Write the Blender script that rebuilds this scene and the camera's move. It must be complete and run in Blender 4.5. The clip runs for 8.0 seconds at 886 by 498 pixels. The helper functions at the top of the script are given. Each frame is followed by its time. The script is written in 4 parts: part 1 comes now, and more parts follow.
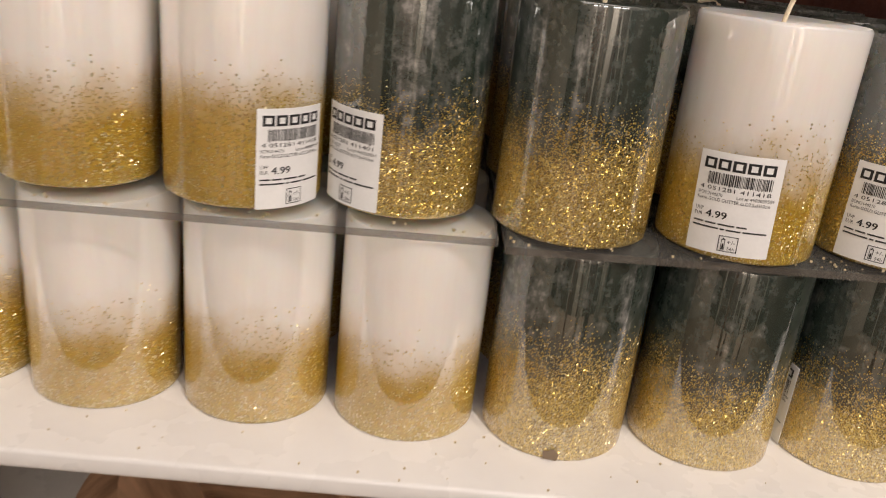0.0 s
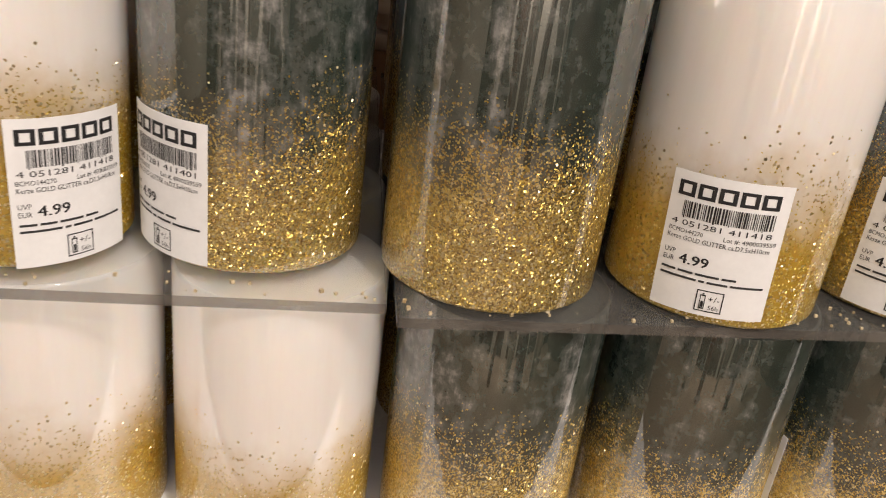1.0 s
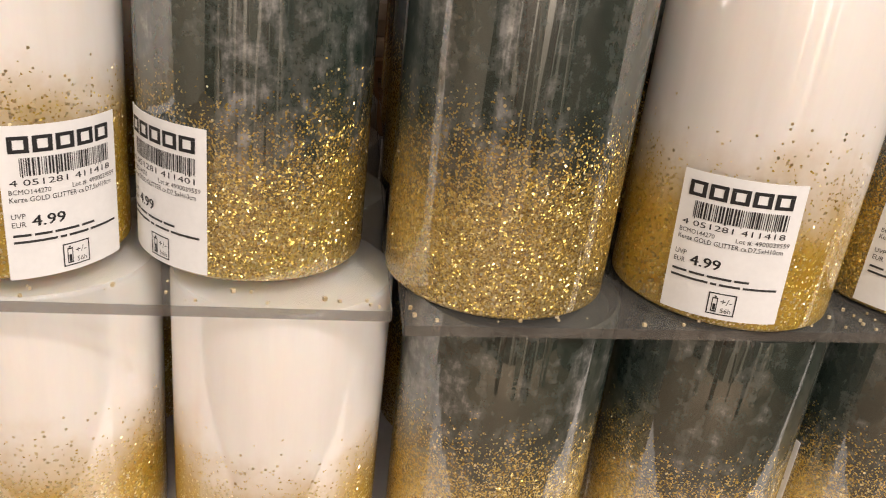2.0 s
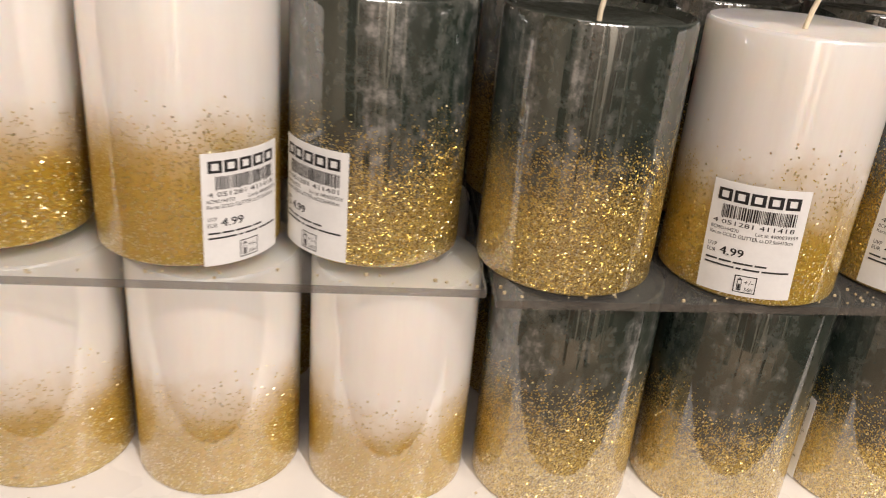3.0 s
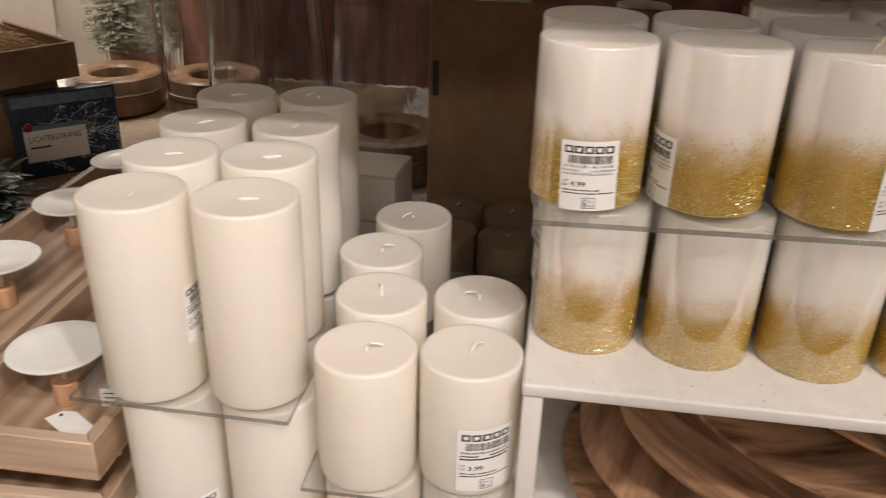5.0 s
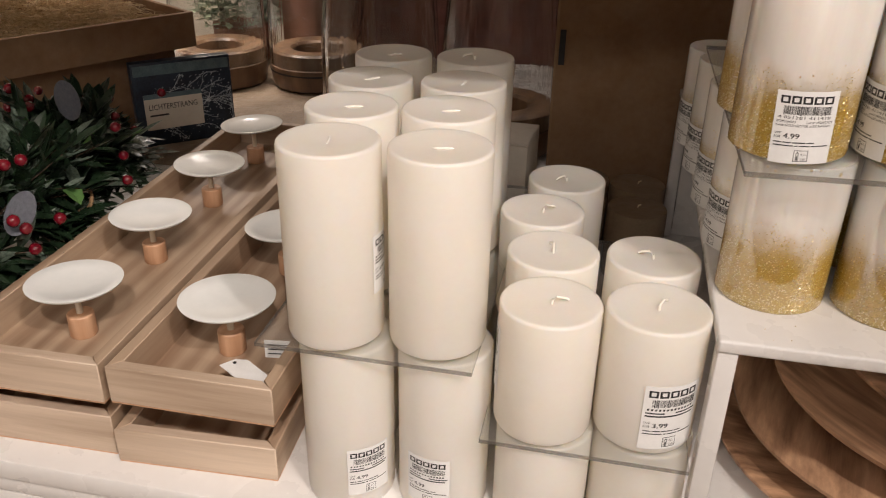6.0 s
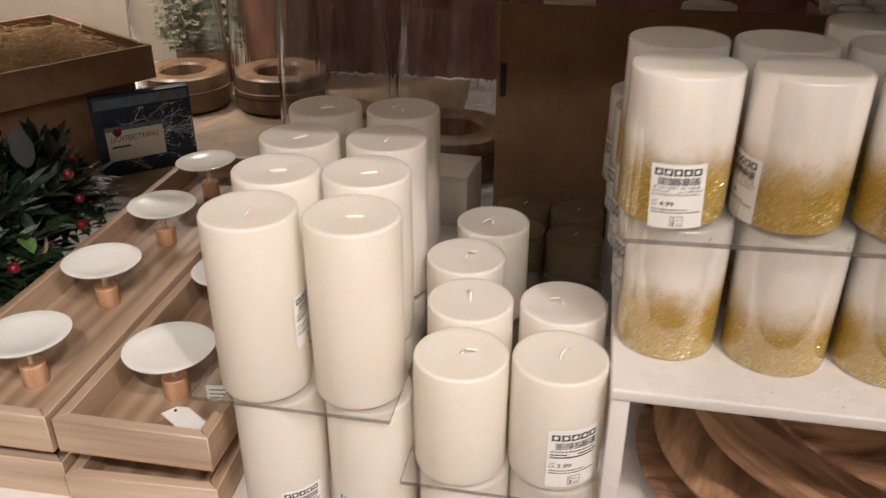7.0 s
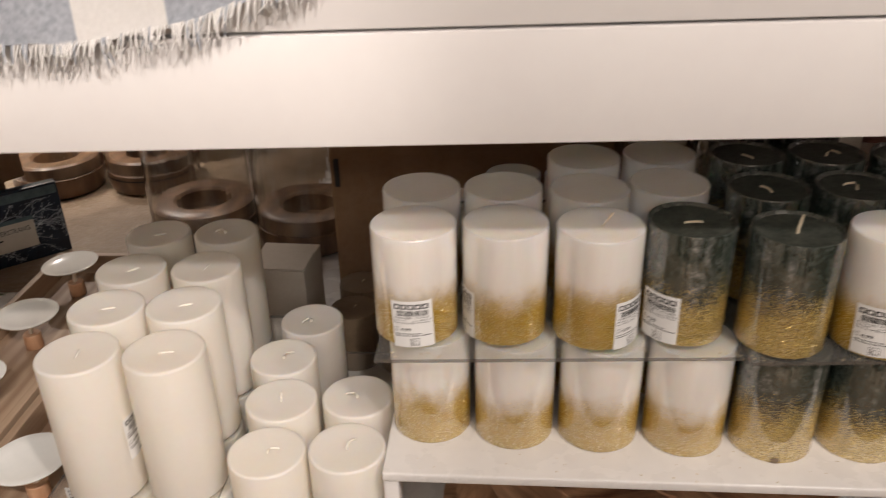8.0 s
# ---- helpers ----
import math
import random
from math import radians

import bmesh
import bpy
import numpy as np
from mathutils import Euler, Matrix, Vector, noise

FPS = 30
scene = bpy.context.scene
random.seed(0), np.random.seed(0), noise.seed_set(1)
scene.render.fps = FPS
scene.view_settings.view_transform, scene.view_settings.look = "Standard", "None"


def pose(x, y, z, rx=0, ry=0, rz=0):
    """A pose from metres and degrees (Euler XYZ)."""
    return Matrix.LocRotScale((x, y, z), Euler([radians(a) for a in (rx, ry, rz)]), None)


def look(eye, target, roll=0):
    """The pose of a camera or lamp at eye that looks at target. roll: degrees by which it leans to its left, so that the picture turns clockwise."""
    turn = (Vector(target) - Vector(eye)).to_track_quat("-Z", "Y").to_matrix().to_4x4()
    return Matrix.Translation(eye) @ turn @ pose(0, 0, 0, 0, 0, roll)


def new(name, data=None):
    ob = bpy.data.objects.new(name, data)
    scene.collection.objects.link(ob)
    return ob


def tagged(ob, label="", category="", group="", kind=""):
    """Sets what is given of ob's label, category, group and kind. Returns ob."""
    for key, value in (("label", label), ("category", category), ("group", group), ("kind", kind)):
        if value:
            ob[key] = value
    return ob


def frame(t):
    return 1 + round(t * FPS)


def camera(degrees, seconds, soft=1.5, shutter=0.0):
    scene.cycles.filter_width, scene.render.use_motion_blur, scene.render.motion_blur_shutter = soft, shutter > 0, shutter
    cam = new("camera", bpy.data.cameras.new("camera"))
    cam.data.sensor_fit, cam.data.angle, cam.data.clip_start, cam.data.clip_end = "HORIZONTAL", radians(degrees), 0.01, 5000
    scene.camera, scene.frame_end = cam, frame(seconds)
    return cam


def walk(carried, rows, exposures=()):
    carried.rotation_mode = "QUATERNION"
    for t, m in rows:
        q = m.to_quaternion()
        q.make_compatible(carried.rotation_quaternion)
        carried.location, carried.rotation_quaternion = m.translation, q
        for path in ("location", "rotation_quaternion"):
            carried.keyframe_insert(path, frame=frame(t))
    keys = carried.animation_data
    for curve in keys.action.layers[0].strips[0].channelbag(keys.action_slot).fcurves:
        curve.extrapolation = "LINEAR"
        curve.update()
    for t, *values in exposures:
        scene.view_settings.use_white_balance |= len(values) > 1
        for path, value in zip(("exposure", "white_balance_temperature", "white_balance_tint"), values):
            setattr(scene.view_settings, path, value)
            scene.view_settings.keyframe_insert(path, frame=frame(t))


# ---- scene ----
cam = camera(56.84, 8.0, 1.0, 0.3)
ROWS = [
    (0.0, -0.0032, -0.0058, 1.3082, 68.97, -6.01, 0.16),
    (0.5, 0.0102, 0.0644, 1.3063, 67.80, -6.52, -2.71),
    (1.0, 0.0179, 0.1135, 1.3043, 65.78, -6.85, -4.82),
    (1.2, 0.0187, 0.1246, 1.3025, 65.30, -6.88, -5.35),
    (2.3, 0.0108, 0.1105, 1.3010, 66.50, -5.75, -5.15),
    (2.5, 0.0066, 0.0998, 1.3073, 66.27, -5.37, -4.34),
    (3.0, -0.0079, 0.0528, 1.3295, 65.53, -4.71, -2.53),
    (3.5, -0.0468, -0.0078, 1.3543, 65.70, -3.63, 0.86),
    (4.0, -0.1123, -0.0521, 1.3718, 64.79, -2.97, 3.75),
    (4.5, -0.1832, -0.1059, 1.3809, 64.24, -2.19, 5.77),
    (5.0, -0.2692, -0.1433, 1.3894, 63.77, -1.46, 8.40),
    (5.2, -0.2940, -0.1545, 1.3874, 63.71, -1.32, 9.58),
    (6.3, -0.3673, -0.1706, 1.3621, 62.40, -0.80, 12.44),
    (6.5, -0.3540, -0.1713, 1.3706, 62.25, -0.52, 12.28),
    (7.0, -0.3026, -0.1736, 1.4282, 62.29, -0.02, 10.91),
    (7.5, -0.2410, -0.2056, 1.5042, 62.65, 0.56, 8.43),
    (8.0, -0.1690, -0.2492, 1.5797, 63.09, 1.28, 4.07),
]
EXPOSURES = [(0.0, -0.79), (0.5, -0.72), (1.2, -0.51), (2.3, -0.43), (2.6, -0.47), (3.5, -0.71), (4.5, -0.98), (5.2, -0.98), (6.5, -0.97), (7.5, -0.90), (8.0, -1.11)]
walk(cam, [(t, pose(x, y, z, rx, ry, rz)) for t, x, y, z, rx, ry, rz in ROWS], EXPOSURES)

# ---- world, lights ----
world = bpy.data.worlds.new("store_ambient")
scene.world = world
world.use_nodes = True
wbg = world.node_tree.nodes["Background"]
wbg.inputs["Color"].default_value = (1.0, 0.86, 0.72, 1)
wbg.inputs["Strength"].default_value = 0.05

WARM = (1.0, 0.875, 0.80)


def spot(name, eye, target, watts, angle, size, colour):
    data = bpy.data.lights.new(name, "SPOT")
    data.energy, data.spot_size, data.spot_blend = watts, radians(angle), 0.5
    data.shadow_soft_size, data.color = size, colour
    ob = new(name, data)
    ob.matrix_world = look(eye, target)
    return ob


spot("ceiling_spot", (0.56, -0.80, 2.76), (-0.20, 0.33, 1.12), 150, 72, 0.04, WARM)
spot("ceiling_spot", (0.14, -1.25, 2.80), (-0.83, 0.48, 1.0), 220, 27, 0.03, WARM)
# unseen lamp added to lift the dark candles on the right
spot("ceiling_spot", (1.55, -1.3, 2.85), (0.2, 0.35, 1.1), 135, 46, 0.05, WARM)
# two more unseen lamps, added to brighten the backdrop, curtain and lanterns
spot("ceiling_spot", (-1.75, 1.30, 2.75), (-1.75, 2.05, 1.05), 330, 70, 0.05, WARM)
spot("ceiling_spot", (-0.75, 1.42, 2.85), (-0.80, 1.66, 0.95), 46, 62, 0.05, WARM)


# Unseen area lamps under the ceiling, added as soft fill.
def ceiling_panel(x, y, w, d, watts):
    data = bpy.data.lights.new("ceiling_panel", "AREA")
    data.shape, data.size, data.size_y, data.energy, data.color = "RECTANGLE", w, d, watts, (1.0, 0.925, 0.87)
    new("ceiling_panel", data).matrix_world = look((x, y, 2.97), (x, y + 0.01, 0.0))


ceiling_panel(-0.2, -1.9, 3.2, 0.9, 22)
# added to light the aisle, so that the candle film reflects more
ceiling_panel(-0.2, -3.3, 3.2, 0.6, 180)
ceiling_panel(-1.0, 2.4, 2.4, 0.6, 10)
# no real fitting: added to brighten the straw crate, plant and lanterns
spot("wall_spot", (-1.40, 1.97, 2.08), (-1.22, 1.00, 1.05), 48, 52, 0.04, WARM)

# ---- materials ----


def material(name):
    m = bpy.data.materials.new(name)
    m.use_nodes = True
    nt = m.node_tree
    return m, nt, nt.nodes["Principled BSDF"]


def node(nt, kind, **values):
    n = nt.nodes.new(kind)
    for key, value in values.items():
        n.inputs[key].default_value = value
    return n


def ramp(nt, source, stops):
    n = nt.nodes.new("ShaderNodeValToRGB")
    els = n.color_ramp.elements
    while len(els) < len(stops):
        els.new(0.5)
    for e, (p, c) in zip(els, stops):
        e.position, e.color = p, (*c, 1)
    nt.links.new(source, n.inputs[0])
    return n.outputs[0]


def arith(nt, op, a, b=0.0, clamp=False):
    n = nt.nodes.new("ShaderNodeMath")
    n.operation, n.use_clamp = op, clamp
    for i, v in enumerate((a, b)):
        if isinstance(v, (int, float)):
            n.inputs[i].default_value = v
        else:
            nt.links.new(v, n.inputs[i])
    return n.outputs[0]


def maprange(nt, v, a, b, c, d, kind="SMOOTHSTEP"):
    n = nt.nodes.new("ShaderNodeMapRange")
    n.interpolation_type = kind
    for i, q in zip((1, 2, 3, 4), (a, b, c, d)):
        n.inputs[i].default_value = q
    nt.links.new(v, n.inputs[0])
    return n.outputs[0]


def blend(nt, f, a, b):
    n = nt.nodes.new("ShaderNodeMix")
    n.data_type = "RGBA"
    for sock, v in ((n.inputs[0], f), (n.inputs[6], a), (n.inputs[7], b)):
        if isinstance(v, (int, float)):
            sock.default_value = v
        elif isinstance(v, tuple):
            sock.default_value = (*v, 1)
        else:
            nt.links.new(v, sock)
    return n.outputs[2]


def place(nt, scale=(1, 1, 1), vary=True):
    """Object coordinates, shifted for each object by its random number."""
    tc = nt.nodes.new("ShaderNodeTexCoord")
    mp = nt.nodes.new("ShaderNodeMapping")
    mp.inputs["Scale"].default_value = scale
    nt.links.new(tc.outputs["Object"], mp.inputs["Vector"])
    if vary:
        info = nt.nodes.new("ShaderNodeObjectInfo")
        k = arith(nt, "MULTIPLY", info.outputs["Random"], 7.0)
        cmb = nt.nodes.new("ShaderNodeCombineXYZ")
        for i in range(3):
            nt.links.new(k, cmb.inputs[i])
        nt.links.new(cmb.outputs[0], mp.inputs["Location"])
    return mp.outputs[0], tc.outputs["Object"]


def tex_noise(nt, vec, scale, detail=4.0, rough=0.55):
    n = node(nt, "ShaderNodeTexNoise", Scale=scale, Detail=detail, Roughness=rough)
    nt.links.new(vec, n.inputs["Vector"])
    return n.outputs["Fac"]


def bump(nt, height, strength, distance, target):
    n = node(nt, "ShaderNodeBump", Strength=strength, Distance=distance)
    nt.links.new(height, n.inputs["Height"])
    nt.links.new(n.outputs[0], target)
    return n.outputs[0]


def mottled(name, a, b, scale, rough=0.5, relief=0.1, metal=0.0, fine=0.0006, coat=0.0):
    """A plain surface with two scales of variation."""
    m, nt, p = material(name)
    vec, _ = place(nt)
    f = arith(nt, "ADD", arith(nt, "MULTIPLY", tex_noise(nt, vec, scale), 0.6), arith(nt, "MULTIPLY", tex_noise(nt, vec, scale * 9), 0.4))
    nt.links.new(ramp(nt, f, [(0.35, a), (0.65, b)]), p.inputs["Base Color"])
    nt.links.new(maprange(nt, tex_noise(nt, vec, scale * 3), 0.3, 0.7, rough * 0.8, min(1, rough * 1.2)), p.inputs["Roughness"])
    p.inputs["Metallic"].default_value = metal
    p.inputs["Coat Weight"].default_value = coat
    if relief:
        bump(nt, tex_noise(nt, vec, scale * 12), relief, fine, p.inputs["Normal"])
    return m


def wood(name, dark, light, along=(1, 0.06, 1), scale=60, rough=0.5, rings=1.0):
    m, nt, p = material(name)
    vec, _ = place(nt, along)
    warp = tex_noise(nt, vec, scale * 0.35, 3)
    grain = tex_noise(nt, vec, scale * 2.5, 6, 0.65)
    wv = node(nt, "ShaderNodeTexWave", Scale=scale * 0.25, Distortion=6.0 * rings, Detail=3.0)
    wv.bands_direction = "X"
    nt.links.new(vec, wv.inputs["Vector"])
    f = arith(nt, "ADD", arith(nt, "MULTIPLY", wv.outputs["Fac"], 0.2), arith(nt, "ADD", arith(nt, "MULTIPLY", grain, 0.4), arith(nt, "MULTIPLY", warp, 0.45)))
    nt.links.new(ramp(nt, f, [(0.3, dark), (0.72, light)]), p.inputs["Base Color"])
    p.inputs["Roughness"].default_value = rough
    bump(nt, f, 0.25, 0.0008, p.inputs["Normal"])
    return m


def glitter_wax(name, dark):
    """Wax with a band of gold flakes that thins out upwards, under a shiny film."""
    m, nt, p = material(name)
    vec, raw = place(nt)
    sep = nt.nodes.new("ShaderNodeSeparateXYZ")
    nt.links.new(raw, sep.inputs[0])
    info = nt.nodes.new("ShaderNodeObjectInfo")
    h = arith(nt, "DIVIDE", sep.outputs[2], 0.1)
    ragged = arith(nt, "MULTIPLY", arith(nt, "SUBTRACT", tex_noise(nt, vec, 45, 5, 0.6), 0.5), 0.34)
    lift = arith(nt, "MULTIPLY", arith(nt, "SUBTRACT", info.outputs["Random"], 0.5), 0.10)
    edge = arith(nt, "ADD", arith(nt, "ADD", h, ragged), lift)
    stretched, _ = place(nt, (1, 1, 0.12))
    clouds = tex_noise(nt, stretched, 70, 6, 0.7)
    scuff = tex_noise(nt, vec, 150, 5, 0.7)
    if dark:
        f = arith(nt, "ADD", arith(nt, "MULTIPLY", clouds, 0.5), arith(nt, "MULTIPLY", scuff, 0.5))
        base = ramp(nt, f, [(0.42, (0.010, 0.020, 0.014)), (0.50, (0.022, 0.035, 0.026)), (0.56, (0.065, 0.075, 0.065)), (0.64, (0.24, 0.24, 0.225))])
        haze = maprange(nt, edge, 0.12, 0.52, 0.85, 0.0)
        wax = blend(nt, haze, base, (0.25, 0.155, 0.022))
    else:
        base = ramp(nt, clouds, [(0.3, (0.84, 0.80, 0.75)), (0.7, (0.90, 0.87, 0.83))])
        haze = maprange(nt, edge, 0.27, 0.62, 1.0, 0.0)
        wax = blend(nt, haze, base, (0.46, 0.284, 0.022))
    # flakes of two sizes
    v1 = node(nt, "ShaderNodeTexVoronoi", Scale=1900.0)
    v2 = node(nt, "ShaderNodeTexVoronoi", Scale=880.0)
    for v in (v1, v2):
        nt.links.new(vec, v.inputs["Vector"])
    c1 = nt.nodes.new("ShaderNodeSeparateColor")
    c2 = nt.nodes.new("ShaderNodeSeparateColor")
    nt.links.new(v1.outputs["Color"], c1.inputs[0])
    nt.links.new(v2.outputs["Color"], c2.inputs[0])
    top = 0.66 if dark else 0.64
    dens = maprange(nt, edge, 0.16, top if dark else 0.56, 0.97 if dark else 0.34, 0.0)
    dens2 = maprange(nt, edge, 0.08, top, 0.24 if dark else 0.40, 0.0, "LINEAR")
    f1 = arith(nt, "LESS_THAN", c1.outputs[0], dens)
    f2 = arith(nt, "MULTIPLY", arith(nt, "LESS_THAN", c2.outputs[0], dens2), arith(nt, "LESS_THAN", v2.outputs["Distance"], 0.42))
    mask = arith(nt, "MAXIMUM", f1, f2)
    geo = nt.nodes.new("ShaderNodeNewGeometry")

    def tilted(col, amount):
        sub = nt.nodes.new("ShaderNodeVectorMath")
        sub.operation = "SUBTRACT"
        nt.links.new(col, sub.inputs[0])
        sub.inputs[1].default_value = (0.5, 0.5, 0.5)
        sc = nt.nodes.new("ShaderNodeVectorMath")
        sc.operation = "SCALE"
        nt.links.new(sub.outputs[0], sc.inputs[0])
        sc.inputs["Scale"].default_value = amount
        ad = nt.nodes.new("ShaderNodeVectorMath")
        nt.links.new(sc.outputs[0], ad.inputs[0])
        nt.links.new(geo.outputs["Normal"], ad.inputs[1])
        nm = nt.nodes.new("ShaderNodeVectorMath")
        nm.operation = "NORMALIZE"
        nt.links.new(ad.outputs[0], nm.inputs[0])
        return nm.outputs[0]

    pick = nt.nodes.new("ShaderNodeMix")
    pick.data_type = "VECTOR"
    nt.links.new(f2, pick.inputs[0])
    nt.links.new(tilted(v1.outputs["Color"], 1.7), pick.inputs[4])
    nt.links.new(tilted(v2.outputs["Color"], 1.6), pick.inputs[5])
    gold = nt.nodes.new("ShaderNodeBsdfPrincipled")
    tone = ramp(nt, c1.outputs[1], [(0.0, (0.20, 0.11, 0.02)), (0.5, (0.80, 0.56, 0.11)), (1.0, (0.97, 0.82, 0.40))])
    if not dark:
        tone = ramp(nt, c1.outputs[1], [(0.0, (0.34, 0.20, 0.02)), (0.5, (0.67, 0.470, 0.060)), (1.0, (0.88, 0.74, 0.28))])
    bright = blend(nt, f2, tone, (1.0, 0.86, 0.52))
    nt.links.new(bright, gold.inputs["Base Color"])
    nt.links.new(maprange(nt, f2, 0.0, 1.0, 0.75 if dark else 0.35, 0.9, "LINEAR"), gold.inputs["Metallic"])
    nt.links.new(maprange(nt, f2, 0.0, 1.0, 0.32, 0.28, "LINEAR"), gold.inputs["Roughness"])
    nt.links.new(pick.outputs[1], gold.inputs["Normal"])
    nt.links.new(wax, p.inputs["Base Color"])
    p.inputs["Roughness"].default_value = 0.42
    if not dark:
        p.inputs["Subsurface Weight"].default_value = 0.9
        p.inputs["Subsurface Scale"].default_value = 0.022
        p.inputs["Subsurface Radius"].default_value = (1.0, 0.85, 0.7)
    film = nt.nodes.new("ShaderNodeBump")
    film.inputs["Strength"].default_value, film.inputs["Distance"].default_value = 0.30 if dark else 0.12, 0.0013
    wavy, _ = place(nt, (1, 1, 0.05))
    nt.links.new(tex_noise(nt, wavy, 120, 2), film.inputs["Height"])
    for b in (p, gold):
        b.inputs["Coat Weight"].default_value = 1.0
        b.inputs["Coat IOR"].default_value = 2.5 if dark else 2.5
        b.inputs["Coat Roughness"].default_value = 0.04
        nt.links.new(film.outputs[0], b.inputs["Coat Normal"])
    mix = nt.nodes.new("ShaderNodeMixShader")
    nt.links.new(mask, mix.inputs[0])
    nt.links.new(p.outputs[0], mix.inputs[1])
    nt.links.new(gold.outputs[0], mix.inputs[2])
    nt.links.new(mix.outputs[0], nt.nodes["Material Output"].inputs[0])
    return m


def clear(name, tint, rough=0.02, ior=1.49):
    m, nt, p = material(name)
    p.inputs["Base Color"].default_value = (*tint, 1)
    p.inputs["Transmission Weight"].default_value = 1.0
    p.inputs["IOR"].default_value = ior
    vec, _ = place(nt)
    nt.links.new(maprange(nt, tex_noise(nt, vec, 40, 6, 0.7), 0.45, 0.8, rough, rough + 0.12), p.inputs["Roughness"])
    return m


def translucent(m, tint, share):
    """Lets part of the light pass into and out of a waxy body."""
    nt = m.node_tree
    glow = nt.nodes.new("ShaderNodeBsdfTranslucent")
    glow.inputs[0].default_value = (*tint, 1)
    mix = node(nt, "ShaderNodeMixShader", Fac=share)
    nt.links.new(nt.nodes["Principled BSDF"].outputs[0], mix.inputs[1])
    nt.links.new(glow.outputs[0], mix.inputs[2])
    nt.links.new(mix.outputs[0], nt.nodes["Material Output"].inputs[0])


def dusty_sheet(name):
    """Clear plastic under a thin veil of dust, with smears."""
    m, nt, p = material(name)
    vec, _ = place(nt, vary=False)
    p.inputs["Base Color"].default_value = (0.62, 0.60, 0.57, 1)
    p.inputs["Roughness"].default_value = 0.07
    clearness = nt.nodes.new("ShaderNodeBsdfTransparent")
    clearness.inputs[0].default_value = (0.94, 0.945, 0.94, 1)
    mix = nt.nodes.new("ShaderNodeMixShader")
    veil = arith(nt, "ADD", arith(nt, "MULTIPLY", tex_noise(nt, vec, 60, 6, 0.7), 0.07), arith(nt, "MULTIPLY", tex_noise(nt, vec, 700, 3, 0.7), 0.04))
    nt.links.new(arith(nt, "ADD", veil, 0.012), mix.inputs[0])
    nt.links.new(clearness.outputs[0], mix.inputs[1])
    nt.links.new(p.outputs[0], mix.inputs[2])
    nt.links.new(mix.outputs[0], nt.nodes["Material Output"].inputs[0])
    return m


WHITE_GLITTER = glitter_wax("white_glitter_wax", False)
DARK_GLITTER = glitter_wax("dark_glitter_wax", True)
IVORY = mottled("ivory_wax", (0.955, 0.915, 0.85), (0.98, 0.95, 0.90), 30, 0.42, 0.12, fine=0.0004, coat=0.25)
for key, value in (("Subsurface Weight", 0.5), ("Subsurface Scale", 0.015), ("Subsurface Radius", (1.0, 0.85, 0.7))):
    IVORY.node_tree.nodes["Principled BSDF"].inputs[key].default_value = value
translucent(IVORY, (1.0, 0.925, 0.78), 0.30)
WHITE_TOP = mottled("white_wax_top", (0.88, 0.83, 0.755), (0.92, 0.88, 0.82), 40, 0.5, 0.15, fine=0.0004)
for key, value in (("Subsurface Weight", 0.9), ("Subsurface Scale", 0.022), ("Subsurface Radius", (1.0, 0.85, 0.65))):
    WHITE_TOP.node_tree.nodes["Principled BSDF"].inputs[key].default_value = value
DARK_TOP = mottled("dark_wax_top", (0.016, 0.024, 0.018), (0.075, 0.080, 0.066), 90, 0.5, 0.5, fine=0.001)
TAUPE = mottled("taupe_wax", (0.19, 0.135, 0.085), (0.25, 0.185, 0.12), 30, 0.5)
WICK = mottled("cotton_wick", (0.72, 0.60, 0.42), (0.85, 0.76, 0.58), 400, 0.8, 0.4)
WHITE_WICK = mottled("white_wick", (0.78, 0.74, 0.66), (0.88, 0.85, 0.78), 400, 0.7, 0.3)
PAPER = mottled("white_label_paper", (0.80, 0.80, 0.79), (0.86, 0.86, 0.85), 60, 0.5, 0.03)
INK = mottled("black_print_and_shade", (0.010, 0.010, 0.011), (0.020, 0.020, 0.022), 200, 0.6, 0)
GREY_INK = mottled("faint_print", (0.022, 0.022, 0.024), (0.04, 0.04, 0.04), 200, 0.6, 0)
LACQUER = mottled("white_lacquer", (0.74, 0.72, 0.70), (0.79, 0.775, 0.755), 8, 0.28, 0.04)
FASCIA = mottled("white_shelf_board", (0.83, 0.81, 0.80), (0.86, 0.845, 0.83), 6, 0.42, 0.03)
SPECK = mottled("wax_crumbs", (0.30, 0.21, 0.08), (0.74, 0.64, 0.44), 300, 0.4, 0.1)
ACRYLIC = dusty_sheet("acrylic_sheet")
ACRYLIC_EDGE = mottled("acrylic_edge", (0.07, 0.060, 0.050), (0.17, 0.155, 0.135), 60, 0.22, 0.1)
ACRYLIC_EDGE.node_tree.nodes["Principled BSDF"].inputs["Alpha"].default_value = 0.65
GLASS = clear("clear_glass", (0.96, 0.97, 0.96), 0.0, 1.45)
ripples, _ = place(GLASS.node_tree, (1, 1, 0.06))
bump(GLASS.node_tree, tex_noise(GLASS.node_tree, ripples, 45, 2), 0.55, 0.004, GLASS.node_tree.nodes["Principled BSDF"].inputs["Normal"])
ASH = wood("pale_tray_wood", (0.25, 0.152, 0.095), (0.52, 0.390, 0.275), (1, 0.05, 1), 48)
ASH_X = wood("pale_tray_wood_across", (0.29, 0.195, 0.125), (0.66, 0.53, 0.41), (0.05, 1, 1), 55)
PEG = wood("peg_wood", (0.50, 0.27, 0.15), (0.68, 0.42, 0.26), (1, 1, 0.1), 120)
DOWEL = wood("dowel_wood", (0.58, 0.47, 0.34), (0.74, 0.64, 0.50), (1, 1, 0.1), 150)
